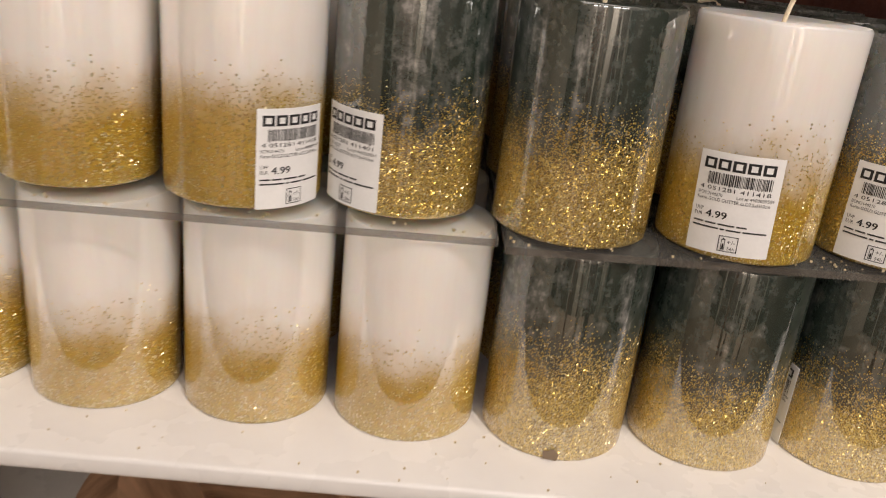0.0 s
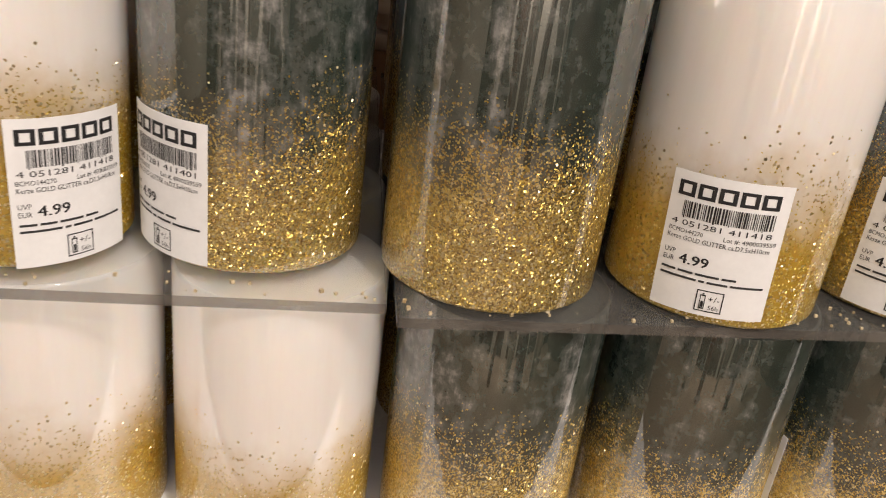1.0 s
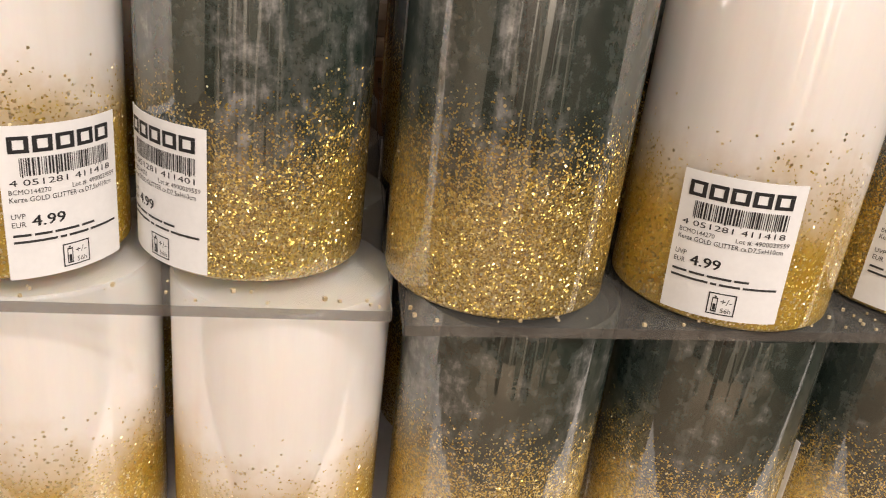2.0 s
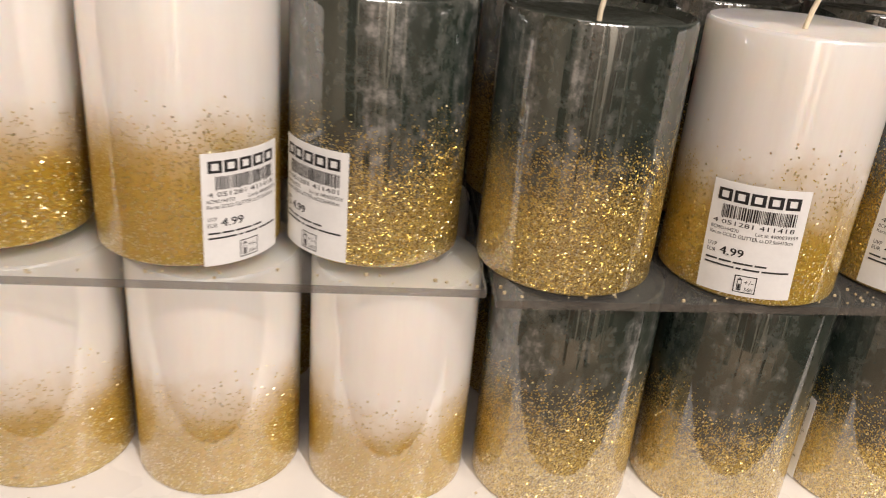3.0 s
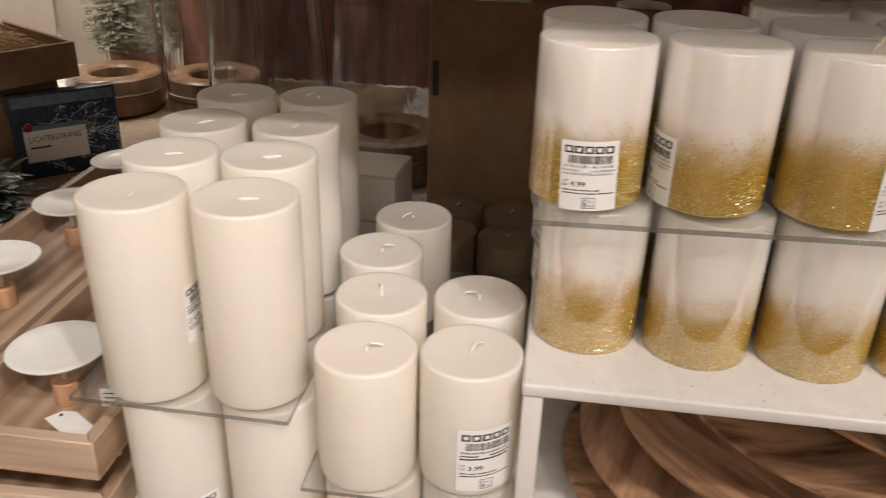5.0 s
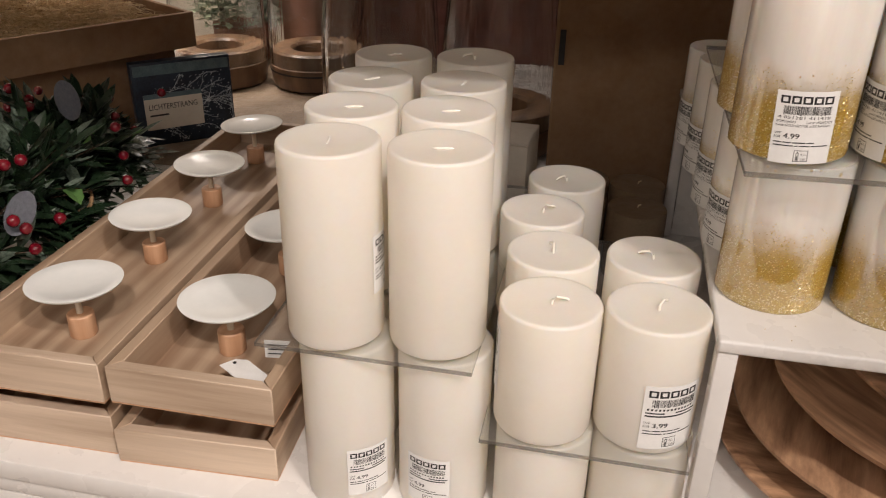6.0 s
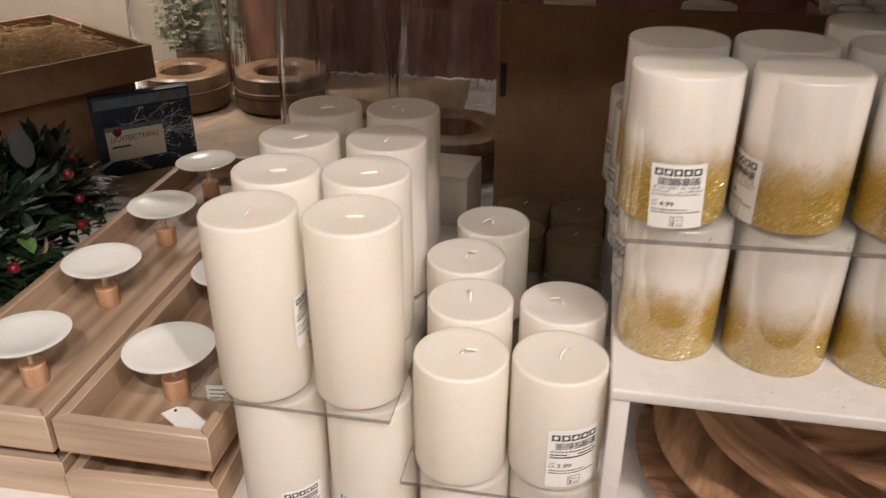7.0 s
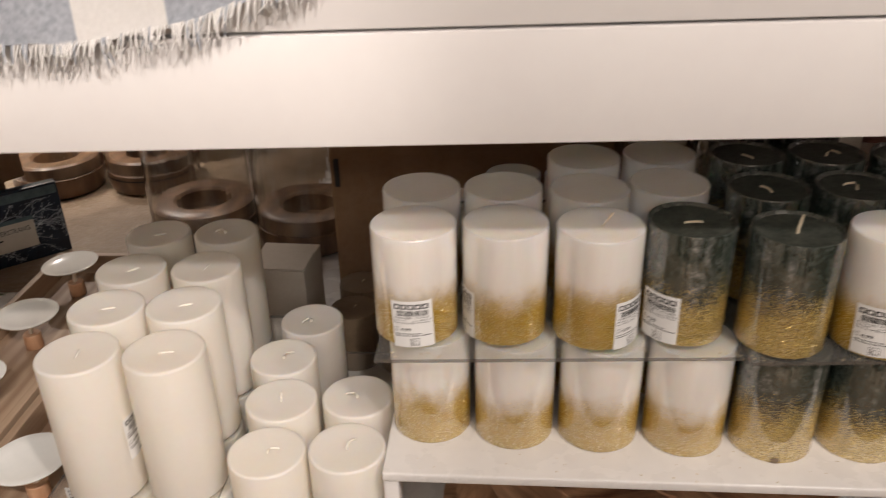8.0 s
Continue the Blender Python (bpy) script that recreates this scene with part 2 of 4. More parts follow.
ACACIA = wood("acacia_wood", (0.12, 0.050, 0.024), (0.70, 0.43, 0.26), (0.10, 1, 1), 80, 0.45, 2.0)
MANGO = wood("mango_wood", (0.060, 0.032, 0.018), (0.20, 0.115, 0.062), (1, 1, 0.3), 30, 0.35, 1.5)
CARD = mottled("brown_cardboard", (0.215, 0.125, 0.066), (0.265, 0.160, 0.088), 12, 0.8, 0.1)
CARD_EDGE = mottled("cardboard_edge", (0.25, 0.15, 0.08), (0.32, 0.20, 0.11), 80, 0.85, 0.2)
WHITE_BOX = mottled("white_carton", (0.76, 0.71, 0.64), (0.82, 0.78, 0.71), 20, 0.6, 0.05)
ENAMEL = mottled("white_enamel", (0.82, 0.845, 0.83), (0.87, 0.885, 0.87), 15, 0.18, 0.02)
LEAF = mottled("dark_leaf", (0.007, 0.018, 0.009), (0.024, 0.046, 0.022), 60, 0.32, 0.4)
FROST = mottled("frosted_leaf", (0.014, 0.034, 0.018), (0.20, 0.25, 0.20), 260, 0.5, 0.5)
FRESH = mottled("fresh_leaf", (0.07, 0.16, 0.04), (0.13, 0.26, 0.08), 90, 0.45, 0.3)
BERRY = mottled("red_berry", (0.11, 0.003, 0.010), (0.19, 0.006, 0.016), 90, 0.2, 0.05, coat=0.6)
FELT = mottled("grey_felt", (0.085, 0.09, 0.108), (0.125, 0.13, 0.15), 200, 0.9, 0.4)
TWIG = mottled("bark", (0.05, 0.03, 0.02), (0.11, 0.07, 0.045), 150, 0.8, 0.5)
TWINE = mottled("twine", (0.25, 0.15, 0.07), (0.36, 0.23, 0.12), 500, 0.9, 0.5)
STRAW = mottled("dried_straw", (0.34, 0.24, 0.125), (0.74, 0.58, 0.36), 120, 0.85, 0.5)
MOSS = mottled("pale_foliage", (0.10, 0.15, 0.07), (0.42, 0.46, 0.34), 120, 0.7, 0.5)
NIGHT = mottled("night_photo", (0.004, 0.008, 0.018), (0.020, 0.035, 0.060), 35, 0.35, 0)
PHOTO_TWIG = mottled("photo_branches", (0.30, 0.34, 0.38), (0.62, 0.66, 0.70), 60, 0.35, 0)
PALE_PRINT = mottled("pale_print", (0.58, 0.52, 0.44), (0.64, 0.58, 0.50), 60, 0.4, 0)
TEAL_PRINT = mottled("teal_print", (0.06, 0.10, 0.12), (0.12, 0.17, 0.19), 60, 0.4, 0)
CLAY = mottled("terracotta", (0.20, 0.085, 0.05), (0.28, 0.13, 0.08), 20, 0.7, 0.2)
MAROON = mottled("maroon_cloth", (0.13, 0.050, 0.042), (0.22, 0.095, 0.075), 25, 0.85, 0.3)
PLASTER = mottled("cream_plaster", (0.62, 0.55, 0.45), (0.68, 0.61, 0.51), 5, 0.8, 0.1)
DIM_WALL = mottled("brown_wall", (0.10, 0.065, 0.045), (0.14, 0.09, 0.065), 4, 0.8, 0.1)
FLOOR = wood("floor_boards", (0.30, 0.21, 0.14), (0.46, 0.35, 0.25), (1, 0.05, 1), 12, 0.4)
WOOL_GREY = mottled("grey_wool", (0.33, 0.37, 0.43), (0.60, 0.64, 0.70), 260, 0.95, 0.6, fine=0.002)
WOOL_WHITE = mottled("white_wool", (0.84, 0.83, 0.81), (0.93, 0.92, 0.90), 300, 0.95, 0.6, fine=0.002)
KRAFT = mottled("kraft_paper", (0.20, 0.145, 0.095), (0.30, 0.225, 0.155), 9, 0.42, 0.5, fine=0.004)
RIBBED = mottled("pale_ribbed_wax", (0.50, 0.44, 0.37), (0.58, 0.52, 0.44), 60, 0.5, 0.1)

# ---- shapes ----


def thing(name, at, label, category, group="", turn=0.0, kind=""):
    ob = new(name)
    ob.empty_display_size = 0.02
    ob.matrix_basis = pose(*at, 0, 0, turn)
    return tagged(ob, label, category, group, kind)


def mesh_of(bm, name, mat, smooth=True):
    me = bpy.data.meshes.new(name)
    bmesh.ops.recalc_face_normals(bm, faces=bm.faces[:])
    bm.to_mesh(me)
    bm.free()
    for m in (mat if isinstance(mat, (list, tuple)) else [mat]):
        me.materials.append(m)
    if smooth:
        for poly in me.polygons:
            poly.use_smooth = True
        me.set_sharp_from_angle(angle=radians(38))
    return me


def part(name, bm, mat, parent, label="", smooth=True, kind=""):
    me = bm if isinstance(bm, bpy.types.Mesh) else mesh_of(bm, name, mat, smooth)
    ob = new(name, me)
    ob.parent = parent
    return tagged(ob, label, kind=kind)


def solid(name, bm, mat, label, category="", group="", kind="", smooth=True):
    return tagged(new(name, mesh_of(bm, name, mat, smooth)), label, category, group, kind)


def lathe(profile, steps=64, wobble=0.0, seed=0):
    """A turned body from (radius, height) pairs."""
    bm = bmesh.new()
    rng = random.Random(seed)
    ph = [rng.uniform(0, 6.28) for _ in range(3)]
    rings = []
    for r, z in profile:
        if r < 1e-6:
            rings.append([bm.verts.new((0, 0, z))])
            continue
        ring = []
        for i in range(steps):
            a = 2 * math.pi * i / steps
            k = 1 + wobble * (math.sin(2 * a + ph[0]) + 0.5 * math.sin(3 * a + ph[1]) + 0.3 * math.sin(5 * a + ph[2]))
            ring.append(bm.verts.new((r * k * math.cos(a), r * k * math.sin(a), z)))
        rings.append(ring)
    for a, b in zip(rings, rings[1:]):
        n = max(len(a), len(b))
        for i in range(n):
            j = (i + 1) % n
            q = [a[i % len(a)], a[j % len(a)], b[j % len(b)], b[i % len(b)]]
            q = list(dict.fromkeys(q))
            if len(q) > 2:
                bm.faces.new(q)
    return bm


def box(x0, x1, y0, y1, z0, z1, bevel=0.0, segments=2, into=None):
    bm = into or bmesh.new()
    made = bmesh.ops.create_cube(bm, size=1)["verts"]
    for v in made:
        v.co = Vector((x0 + (v.co.x + 0.5) * (x1 - x0), y0 + (v.co.y + 0.5) * (y1 - y0), z0 + (v.co.z + 0.5) * (z1 - z0)))
    if bevel:
        edges = list({e for v in made for e in v.link_edges})
        bmesh.ops.bevel(bm, geom=edges, offset=bevel, segments=segments, affect="EDGES", profile=0.5)
    return bm


def tube(points, radius, sides=6, into=None, taper=1.0):
    bm = into or bmesh.new()
    pts = [Vector(p) for p in points]
    rings = []
    for i, p in enumerate(pts):
        d = (pts[min(i + 1, len(pts) - 1)] - pts[max(i - 1, 0)]).normalized()
        s = d.cross(Vector((0.3, 0.2, 1) if abs(d.z) < 0.9 else (1, 0.1, 0))).normalized()
        u = d.cross(s)
        r = radius * (1 + (taper - 1) * i / (len(pts) - 1))
        rings.append([bm.verts.new(p + (s * math.cos(6.2832 * k / sides) + u * math.sin(6.2832 * k / sides)) * r) for k in range(sides)])
    for a, b in zip(rings, rings[1:]):
        for k in range(sides):
            bm.faces.new((a[k], a[(k + 1) % sides], b[(k + 1) % sides], b[k]))
    bm.faces.new(rings[0])
    bm.faces.new(rings[-1])
    return bm


# ---- printed labels ----


def glyphs(text, x, y, height, width=None):
    """The outlines of a line of text as flat faces, with its left end at x and its foot at y."""
    cu = bpy.data.curves.new("text", "FONT")
    cu.body, cu.size, cu.resolution_u = text, 1.0, 2
    ob = new("text", cu)
    me = bpy.data.meshes.new_from_object(ob.evaluated_get(bpy.context.evaluated_depsgraph_get()))
    pts = [v.co.copy() for v in me.vertices]
    faces = [tuple(p.vertices) for p in me.polygons]
    bpy.data.objects.remove(ob)
    bpy.data.curves.remove(cu)
    bpy.data.meshes.remove(me)
    x0, x1 = min(p.x for p in pts), max(p.x for p in pts)
    k = height / 0.70
    kx = width / (x1 - x0) if width else k
    return [((p.x - x0) * kx + x, p.y * k + y) for p in pts], faces


def rect(x0, y0, x1, y1):
    return [(x0, y0), (x1, y0), (x1, y1), (x0, y1)], [(0, 1, 2, 3)]


def cut(x0, y0, x1, y1, n=8):
    """A strip in n pieces, so that it bends."""
    pts = [(x0 + (x1 - x0) * i / n, y) for i in range(n + 1) for y in (y0, y1)]
    return pts, [(2 * i, 2 * i + 2, 2 * i + 3, 2 * i + 1) for i in range(n)]


def bent(pieces, radius, lift):
    """Flat pieces (metres, x across from the middle, y up) rolled on to a cylinder that faces -y."""
    bm = bmesh.new()
    r = radius + lift
    for pts, faces in pieces:
        vs = [bm.verts.new((r * math.sin(x / radius), -r * math.cos(x / radius), y)) for x, y in pts]
        for f in faces:
            if len(set(f)) > 2:
                try:
                    bm.faces.new([vs[i] for i in f])
                except ValueError:
                    pass
    return bm


LW, LH = 0.0356, 0.0452


def print_pieces(price, line, code, lot, seed):
    """Bars and words of a price label: a mark of five hollow blocks, barcode, lines and price."""
    rng = random.Random(seed)
    X = lambda f: (f - 0.5) * LW
    Y = lambda f: (1 - f) * LH
    out, faint = [], []
    for i in range(5):
        a = 0.07 + i * 0.172
        for q in ((a, 0.065, a + 0.148, 0.088), (a, 0.147, a + 0.148, 0.170), (a, 0.088, a + 0.036, 0.147), (a + 0.112, 0.088, a + 0.148, 0.147)):
            out.append(rect(X(q[0]), Y(q[3]), X(q[2]), Y(q[1])))
    x = 0.14
    while x < 0.90:
        w = rng.choice((0.006, 0.006, 0.010, 0.016))
        out.append(rect(X(x), Y(0.315 if rng.random() < 0.9 else 0.325), X(x + w), Y(0.20)))
        x += w + rng.choice((0.006, 0.008, 0.012))
    if code:
        out.append(glyphs(code, X(0.06), Y(0.375), LH * 0.040, LW * 0.84))
        faint.append(glyphs("BCMO144270", X(0.05), Y(0.430), LH * 0.032, LW * 0.30))
        faint.append(glyphs(lot, X(0.52), Y(0.430), LH * 0.032, LW * 0.43))
        out.append(glyphs(line, X(0.05), Y(0.480), LH * 0.034, LW * 0.86))
    else:
        for k in range(13):
            faint.append(rect(X(0.07 + k * 0.064), Y(0.375), X(0.105 + k * 0.064), Y(0.345)))
        faint.append(cut(X(0.05), Y(0.425), X(0.36), Y(0.405)))
        faint.append(cut(X(0.55), Y(0.425), X(0.95), Y(0.405)))
        out.append(cut(X(0.05), Y(0.475), X(0.90), Y(0.452)))
    faint.append(glyphs("UVP", X(0.05), Y(0.590), LH * 0.036, LW * 0.10))
    faint.append(glyphs("EUR", X(0.05), Y(0.645), LH * 0.036, LW * 0.10))
    for dx in (0, 0.006):
        out.append(glyphs(price, X(0.19 + dx), Y(0.645), LH * 0.072, LW * 0.25))
    for y, words in ((0.690, (0.13, 0.13, 0.20, 0.12)), (0.735, (0.32, 0.05, 0.17, 0.28))):
        a = 0.05
        for w in words:
            faint.append(cut(X(a), Y(y + 0.019), X(a + w), Y(y + 0.003), 3))
            a += w + 0.022
    for a in ((0.40, 0.805, 0.63, 0.813), (0.40, 0.957, 0.63, 0.965), (0.40, 0.805, 0.410, 0.965), (0.62, 0.805, 0.63, 0.965)):
        out.append(cut(X(a[0]), Y(a[3]), X(a[2]), Y(a[1]), 2))
    for a in ((0.435, 0.845, 0.442, 0.94), (0.475, 0.845, 0.482, 0.94), (0.435, 0.838, 0.482, 0.848), (0.435, 0.935, 0.482, 0.945), (0.448, 0.885, 0.470, 0.932), (0.45, 0.825, 0.468, 0.835)):
        out.append(rect(X(a[0]), Y(a[3]), X(a[2]), Y(a[1])))
    out.append(glyphs("+/-", X(0.505), Y(0.885), LH * 0.045, LW * 0.095))
    faint.append(glyphs("56h", X(0.515), Y(0.945), LH * 0.034, LW * 0.085))
    return out, faint


def label_meshes(radius, *spec, size=1.0, roll=0.0):
    c, k, mid = math.cos(radians(roll)), math.sin(radians(roll)), LH / 2

    def laid(group):
        return [([((x * c - (y - mid) * k) * size, (x * k + (y - mid) * c + mid) * size) for x, y in pts], faces) for pts, faces in group]

    out, faint = (laid(group) for group in print_pieces(*spec))
    sheet = bent(laid([cut(-LW / 2, 0, LW / 2, LH, 14)]), radius, 0.0004)
    sheet.normal_update()
    bmesh.ops.solidify(sheet, geom=sheet.faces[:], thickness=-0.0002)
    return (mesh_of(sheet, "label", PAPER), mesh_of(bent(out, radius, 0.00075), "print", INK, False), mesh_of(bent(faint, radius, 0.00075), "small_print", GREY_INK, False))


def stick_label(parent, meshes, angle, height):
    lab = part("label", meshes[0], None, parent, "white printed price label")
    lab.matrix_basis = pose(0, 0, height, 0, 0, angle)
    part("print", meshes[1], None, lab)
    part("small_print", meshes[2], None, lab)


R_GOLD, H_GOLD = 0.0367, 0.0995
R_PLAIN = 0.0361
GOLD_WHITE_LABEL = label_meshes(R_GOLD, "4.99", "Kerze GOLD GLITTER ca.D7,5xH10cm", "4 051281 411418", "Lot #: 4900039559", 3)
ROLLED_LABEL = label_meshes(R_GOLD, "4.99", "Kerze GOLD GLITTER ca.D7,5xH10cm", "4 051281 411418", "Lot #: 4900039559", 3, roll=2.6)
GOLD_DARK_LABEL = label_meshes(R_GOLD, "4.99", "Kerze GOLD GLITTER ca.D7,5xH10cm", "4 051281 411401", "Lot #: 4900039559", 4)
TALL_LABEL = label_meshes(R_PLAIN, "4.99", "", "", "", 5)
SHORT_LABEL = label_meshes(R_PLAIN, "3.99", "", "", "", 6, size=1.18)

# ---- setting ----
TABLE = 0.874
BENCH = 1.075
PLATE = 1.1861
SHELF = 1.382

solid("floor", box(-4, 3, -4, 3.2, -0.05, 0.0), FLOOR, "brown wooden shop floor boards", kind="structure")
solid("ceiling", box(-4, 3, -4, 3.2, 3.0, 3.1), PLASTER, "cream painted shop ceiling", kind="structure")
solid("wall_north", box(-4, 3, 3.1, 3.2, 0, 3.0), DIM_WALL, "dim brown shop back wall", kind="structure")
solid("wall_south", box(-4, 3, -4.1, -4.0, 0, 3.0), DIM_WALL, "dim brown shop wall across the aisle", kind="structure")
solid("wall_west", box(-4.1, -4.0, -4, 3.2, 0, 3.0), PLASTER, "cream plastered shop wall", kind="structure")
solid("wall_east", box(3.0, 3.1, -4, 3.2, 0, 3.0), DIM_WALL, "dim brown shop side wall", kind="structure")
# piers and columns out of view, added to give the film vertical reflections
for k, x in enumerate((-2.6, -1.35, -0.5, 0.35, 1.1, 2.2)):
    solid("wall_pier", box(x, x + 0.22 + 0.1 * (k % 2), -4.0, -3.9, 0, 3.0), PLASTER, "unseen cream plastered pier added to streak reflections", kind="structure")
for x, tone in ((-1.7, PLASTER), (-0.75, CLAY), (0.1, PLASTER), (0.75, MAROON), (1.6, PLASTER)):
    solid("column", lathe([(0, 0), (0.11, 0), (0.11, 0.02), (0.10, 0.03), (0.10, 2.999), (0, 2.999)], 32), tone, "slim painted column added unseen to streak reflections", kind="structure").matrix_basis = pose(x, -2.6, 0)
solid("backdrop", box(-3.2, -1.30, 2.05, 2.10, 0.5, 2.2), PLASTER, "cream plastered panel behind the display", kind="structure")

# display table
table = thing("display_table", (0, 0, 0), "white lacquered display table full of candles", "table")
part("tabletop", box(-2.2, 1.3, 0.284, 1.75, TABLE - 0.022, TABLE, 0.003), LACQUER, table)
part("top_rail", box(-2.19, 1.29, 0.289, 0.312, TABLE - 0.041, TABLE - 0.0245, 0.0015), LACQUER, table)
part("apron", box(-2.19, 1.29, 0.291, 0.312, TABLE - 0.142, TABLE - 0.044, 0.0015), LACQUER, table)
part("drawer_front", box(-2.19, 1.29, 0.292, 0.312, 0.35, TABLE - 0.146, 0.002), LACQUER, table)
for x in (-2.17, 1.21):
    for y in (0.34, 1.65):
        part("leg", box(x, x + 0.06, y, y + 0.06, 0, TABLE - 0.0222, 0.003), LACQUER, table)

# low bench on the table
BX0, BX1, BY0, BY1 = -0.2745, 0.62, 0.302, 0.90
bench = thing("riser_bench", (0, 0, 0), "white lacquered low bench standing on the table", "bench")
part("bench_top", box(BX0, BX1, BY0, BY1, BENCH - 0.0100, BENCH, 0.0022, 3), LACQUER, bench)
part("back_panel", box(BX0 + 0.016, BX1 - 0.016, BY1 - 0.012, BY1 - 0.004, TABLE, BENCH - 0.0102), LACQUER, bench)
for x in (BX0 + 0.001, BX1 - 0.0145):
    for y in (BY0 + 0.002, BY1 - 0.02):
        part("leg", box(x, x + 0.0135, y, y + 0.016, TABLE, BENCH - 0.0102, 0.0015), LACQUER, bench)

# shelf board over the display
shelf = thing("upper_shelf", (0, 0, 0), "white wooden shelf above the candle display", "shelf")
shelf.matrix_basis = pose(0.018, -0.015, 0.011, 0, -0.76, 1.6)
part("front_board", box(-2.2, 1.4, 0.300, 0.322, SHELF, SHELF + 0.0768, 0.0012), FASCIA, shelf)
part("upper_front", box(-2.2, 1.4, 0.3005, 0.322, SHELF + 0.0792, SHELF + 0.20, 0.0012), FASCIA, shelf)
part("shelf_board", box(-2.2, 1.4, 0.3225, 1.20, SHELF + 0.012, SHELF + 0.030), FASCIA, shelf)
part("top_board", box(-2.2, 1.4, 0.3225, 1.20, SHELF + 0.182, SHELF + 0.20), FASCIA, shelf)
for x, foot in ((-2.2, TABLE + 0.0180), (1.16, TABLE - 0.0268)):
    part("upright", box(x, x + 0.04, 1.06, 1.20, foot, SHELF + 0.0118), FASCIA, shelf)


def sheet(name, x0, x1, y0, y1, z, label, skew=0.0):
    """An acrylic plate, 4.2 mm thick, whose top is at z."""
    bm = box(x0, x1, y0, y1, z - 0.0042, z, 0.0004, 1)
    for v in bm.verts:  # laid a little askew
        v.co.y += skew * (v.co.x - x0)
    bm.normal_update()
    for f in bm.faces:
        f.material_index = 1 if abs(f.normal.z) < 0.5 else 0
    ob = solid(name, bm, [ACRYLIC, ACRYLIC_EDGE], label, "shelf plate", "acrylic plates", smooth=False)
    return ob


sheet("acrylic_plate", -0.2765, 0.0335, 0.3175, 0.650, PLATE, "clear acrylic plate lying on white gold-glitter candles", 0.050)
sheet("acrylic_plate", 0.0365, 0.392, 0.3250, 0.650, PLATE, "clear acrylic plate lying on dark gold-glitter candles", 0.065)
sheet("acrylic_plate", -0.597, -0.434, 0.295, 0.640, 1.0275, "clear acrylic plate between tall ivory candles")
sheet("acrylic_plate", -0.426, -0.2785, 0.290, 0.640, 0.974, "clear acrylic plate between short ivory candles")

# ---- gold glitter candles ----


def gold_body(dark, seed):
    r, h = R_GOLD, H_GOLD
    k = 1.0 if dark else 0.35
    prof = [(0, 0.0012), (r - 0.004, 0.0006), (r - 0.0012, 0), (r - 0.0002, 0.001), (r, 0.003), (r, h * 0.5), (r, h - 0.002), (r - 0.0006, h - 0.0004), (r - 0.0016, h),
            (r - 0.0026, h - 0.0008 * k), (r - 0.0040, h - 0.0028 * k), (r * 0.6, h - 0.0036 * k), (r * 0.25, h - 0.0046 * k), (0, h - 0.0050 * k)]
    if not dark:
        prof = prof[:6] + [(r, h - 0.0014), (r - 0.0003, h - 0.0006), (r - 0.0010, h), (r - 0.0022, h - 0.0002), (r - 0.006, h - 0.0010), (r * 0.6, h - 0.0013), (r * 0.25, h - 0.0014), (0, h - 0.0018)]
    bm = lathe(prof, 72, 0.0012, seed)
    bm.normal_update()
    for f in bm.faces:
        if f.normal.z > 0.8 and f.calc_center_median().z > h * 0.8:
            f.material_index = 1
    return mesh_of(bm, "body", [DARK_GLITTER, DARK_TOP] if dark else [WHITE_GLITTER, WHITE_TOP])


GOLD_BODIES = {d: [gold_body(d, s) for s in range(3)] for d in (False, True)}


def wick_mesh(style, h, mat, rad=0.0011, k=1.0):
    paths = {
        "up": [(0, 0, -0.003), (0.0002, 0, 0.004), (0.0012, 0.0004, 0.010), (0.0026, 0.001, 0.016)],
        "lean": [(0, 0, -0.003), (0.001, 0, 0.002), (0.005, 0.001, 0.008), (0.0105, 0.002, 0.014)],
        "flat": [(-0.006, 0.001, 0.0008), (-0.002, 0, 0.0018), (0.002, 0, 0.0022), (0.007, 0.0006, 0.0020), (0.0085, 0.001, 0.0012)],
        "curl": [(0, 0, -0.002), (0.0008, 0.0004, 0.004), (0.0035, 0.0012, 0.0064), (0.009, 0.003, 0.0052), (0.0115, 0.004, 0.0035)],
        "bent": [(0, 0, -0.002), (0.0, 0.0002, 0.004), (-0.0015, -0.003, 0.0075), (-0.003, -0.0085, 0.0058), (-0.0035, -0.0125, 0.0030)],
    }
    return mesh_of(tube([(x * k, y * k, h + z * k) for x, y, z in paths[style]], rad, 8), "wick", mat)


GOLD_WICKS = {"low": wick_mesh("flat", H_GOLD - 0.0030, WHITE_WICK, 0.0007, 0.7)}
GOLD_WICKS |= {s: wick_mesh(s, H_GOLD - 0.0050, WICK) for s in ("up", "lean", "flat", "curl", "bent")}


def gold_candle(x, y, z, dark, wick="flat", turn=0.0, angle=None, seed=0, where="on an acrylic plate", height=0.0008, stretch=1.0, rolled=False):
    tone = "dark green" if dark else "white"
    c = thing("pillar_candle", (x, y, z), f"{tone} pillar candle with gold glitter base {where}", "candle", "gold glitter candles")
    b = part("body", GOLD_BODIES[dark][seed % 3], None, c)
    b.matrix_basis = pose(0, 0, 0, 0, 0, seed * 77) @ Matrix.Diagonal((1, 1, stretch, 1))
    if wick:
        w = part("wick", GOLD_WICKS[wick], None, c, "pale cotton wick")
        w.matrix_basis = pose(0, 0, H_GOLD * (stretch - 1), 0, 0, turn)
    if angle is not None:
        stick_label(c, GOLD_DARK_LABEL if dark else ROLLED_LABEL if rolled else GOLD_WHITE_LABEL, angle, height)
    return c


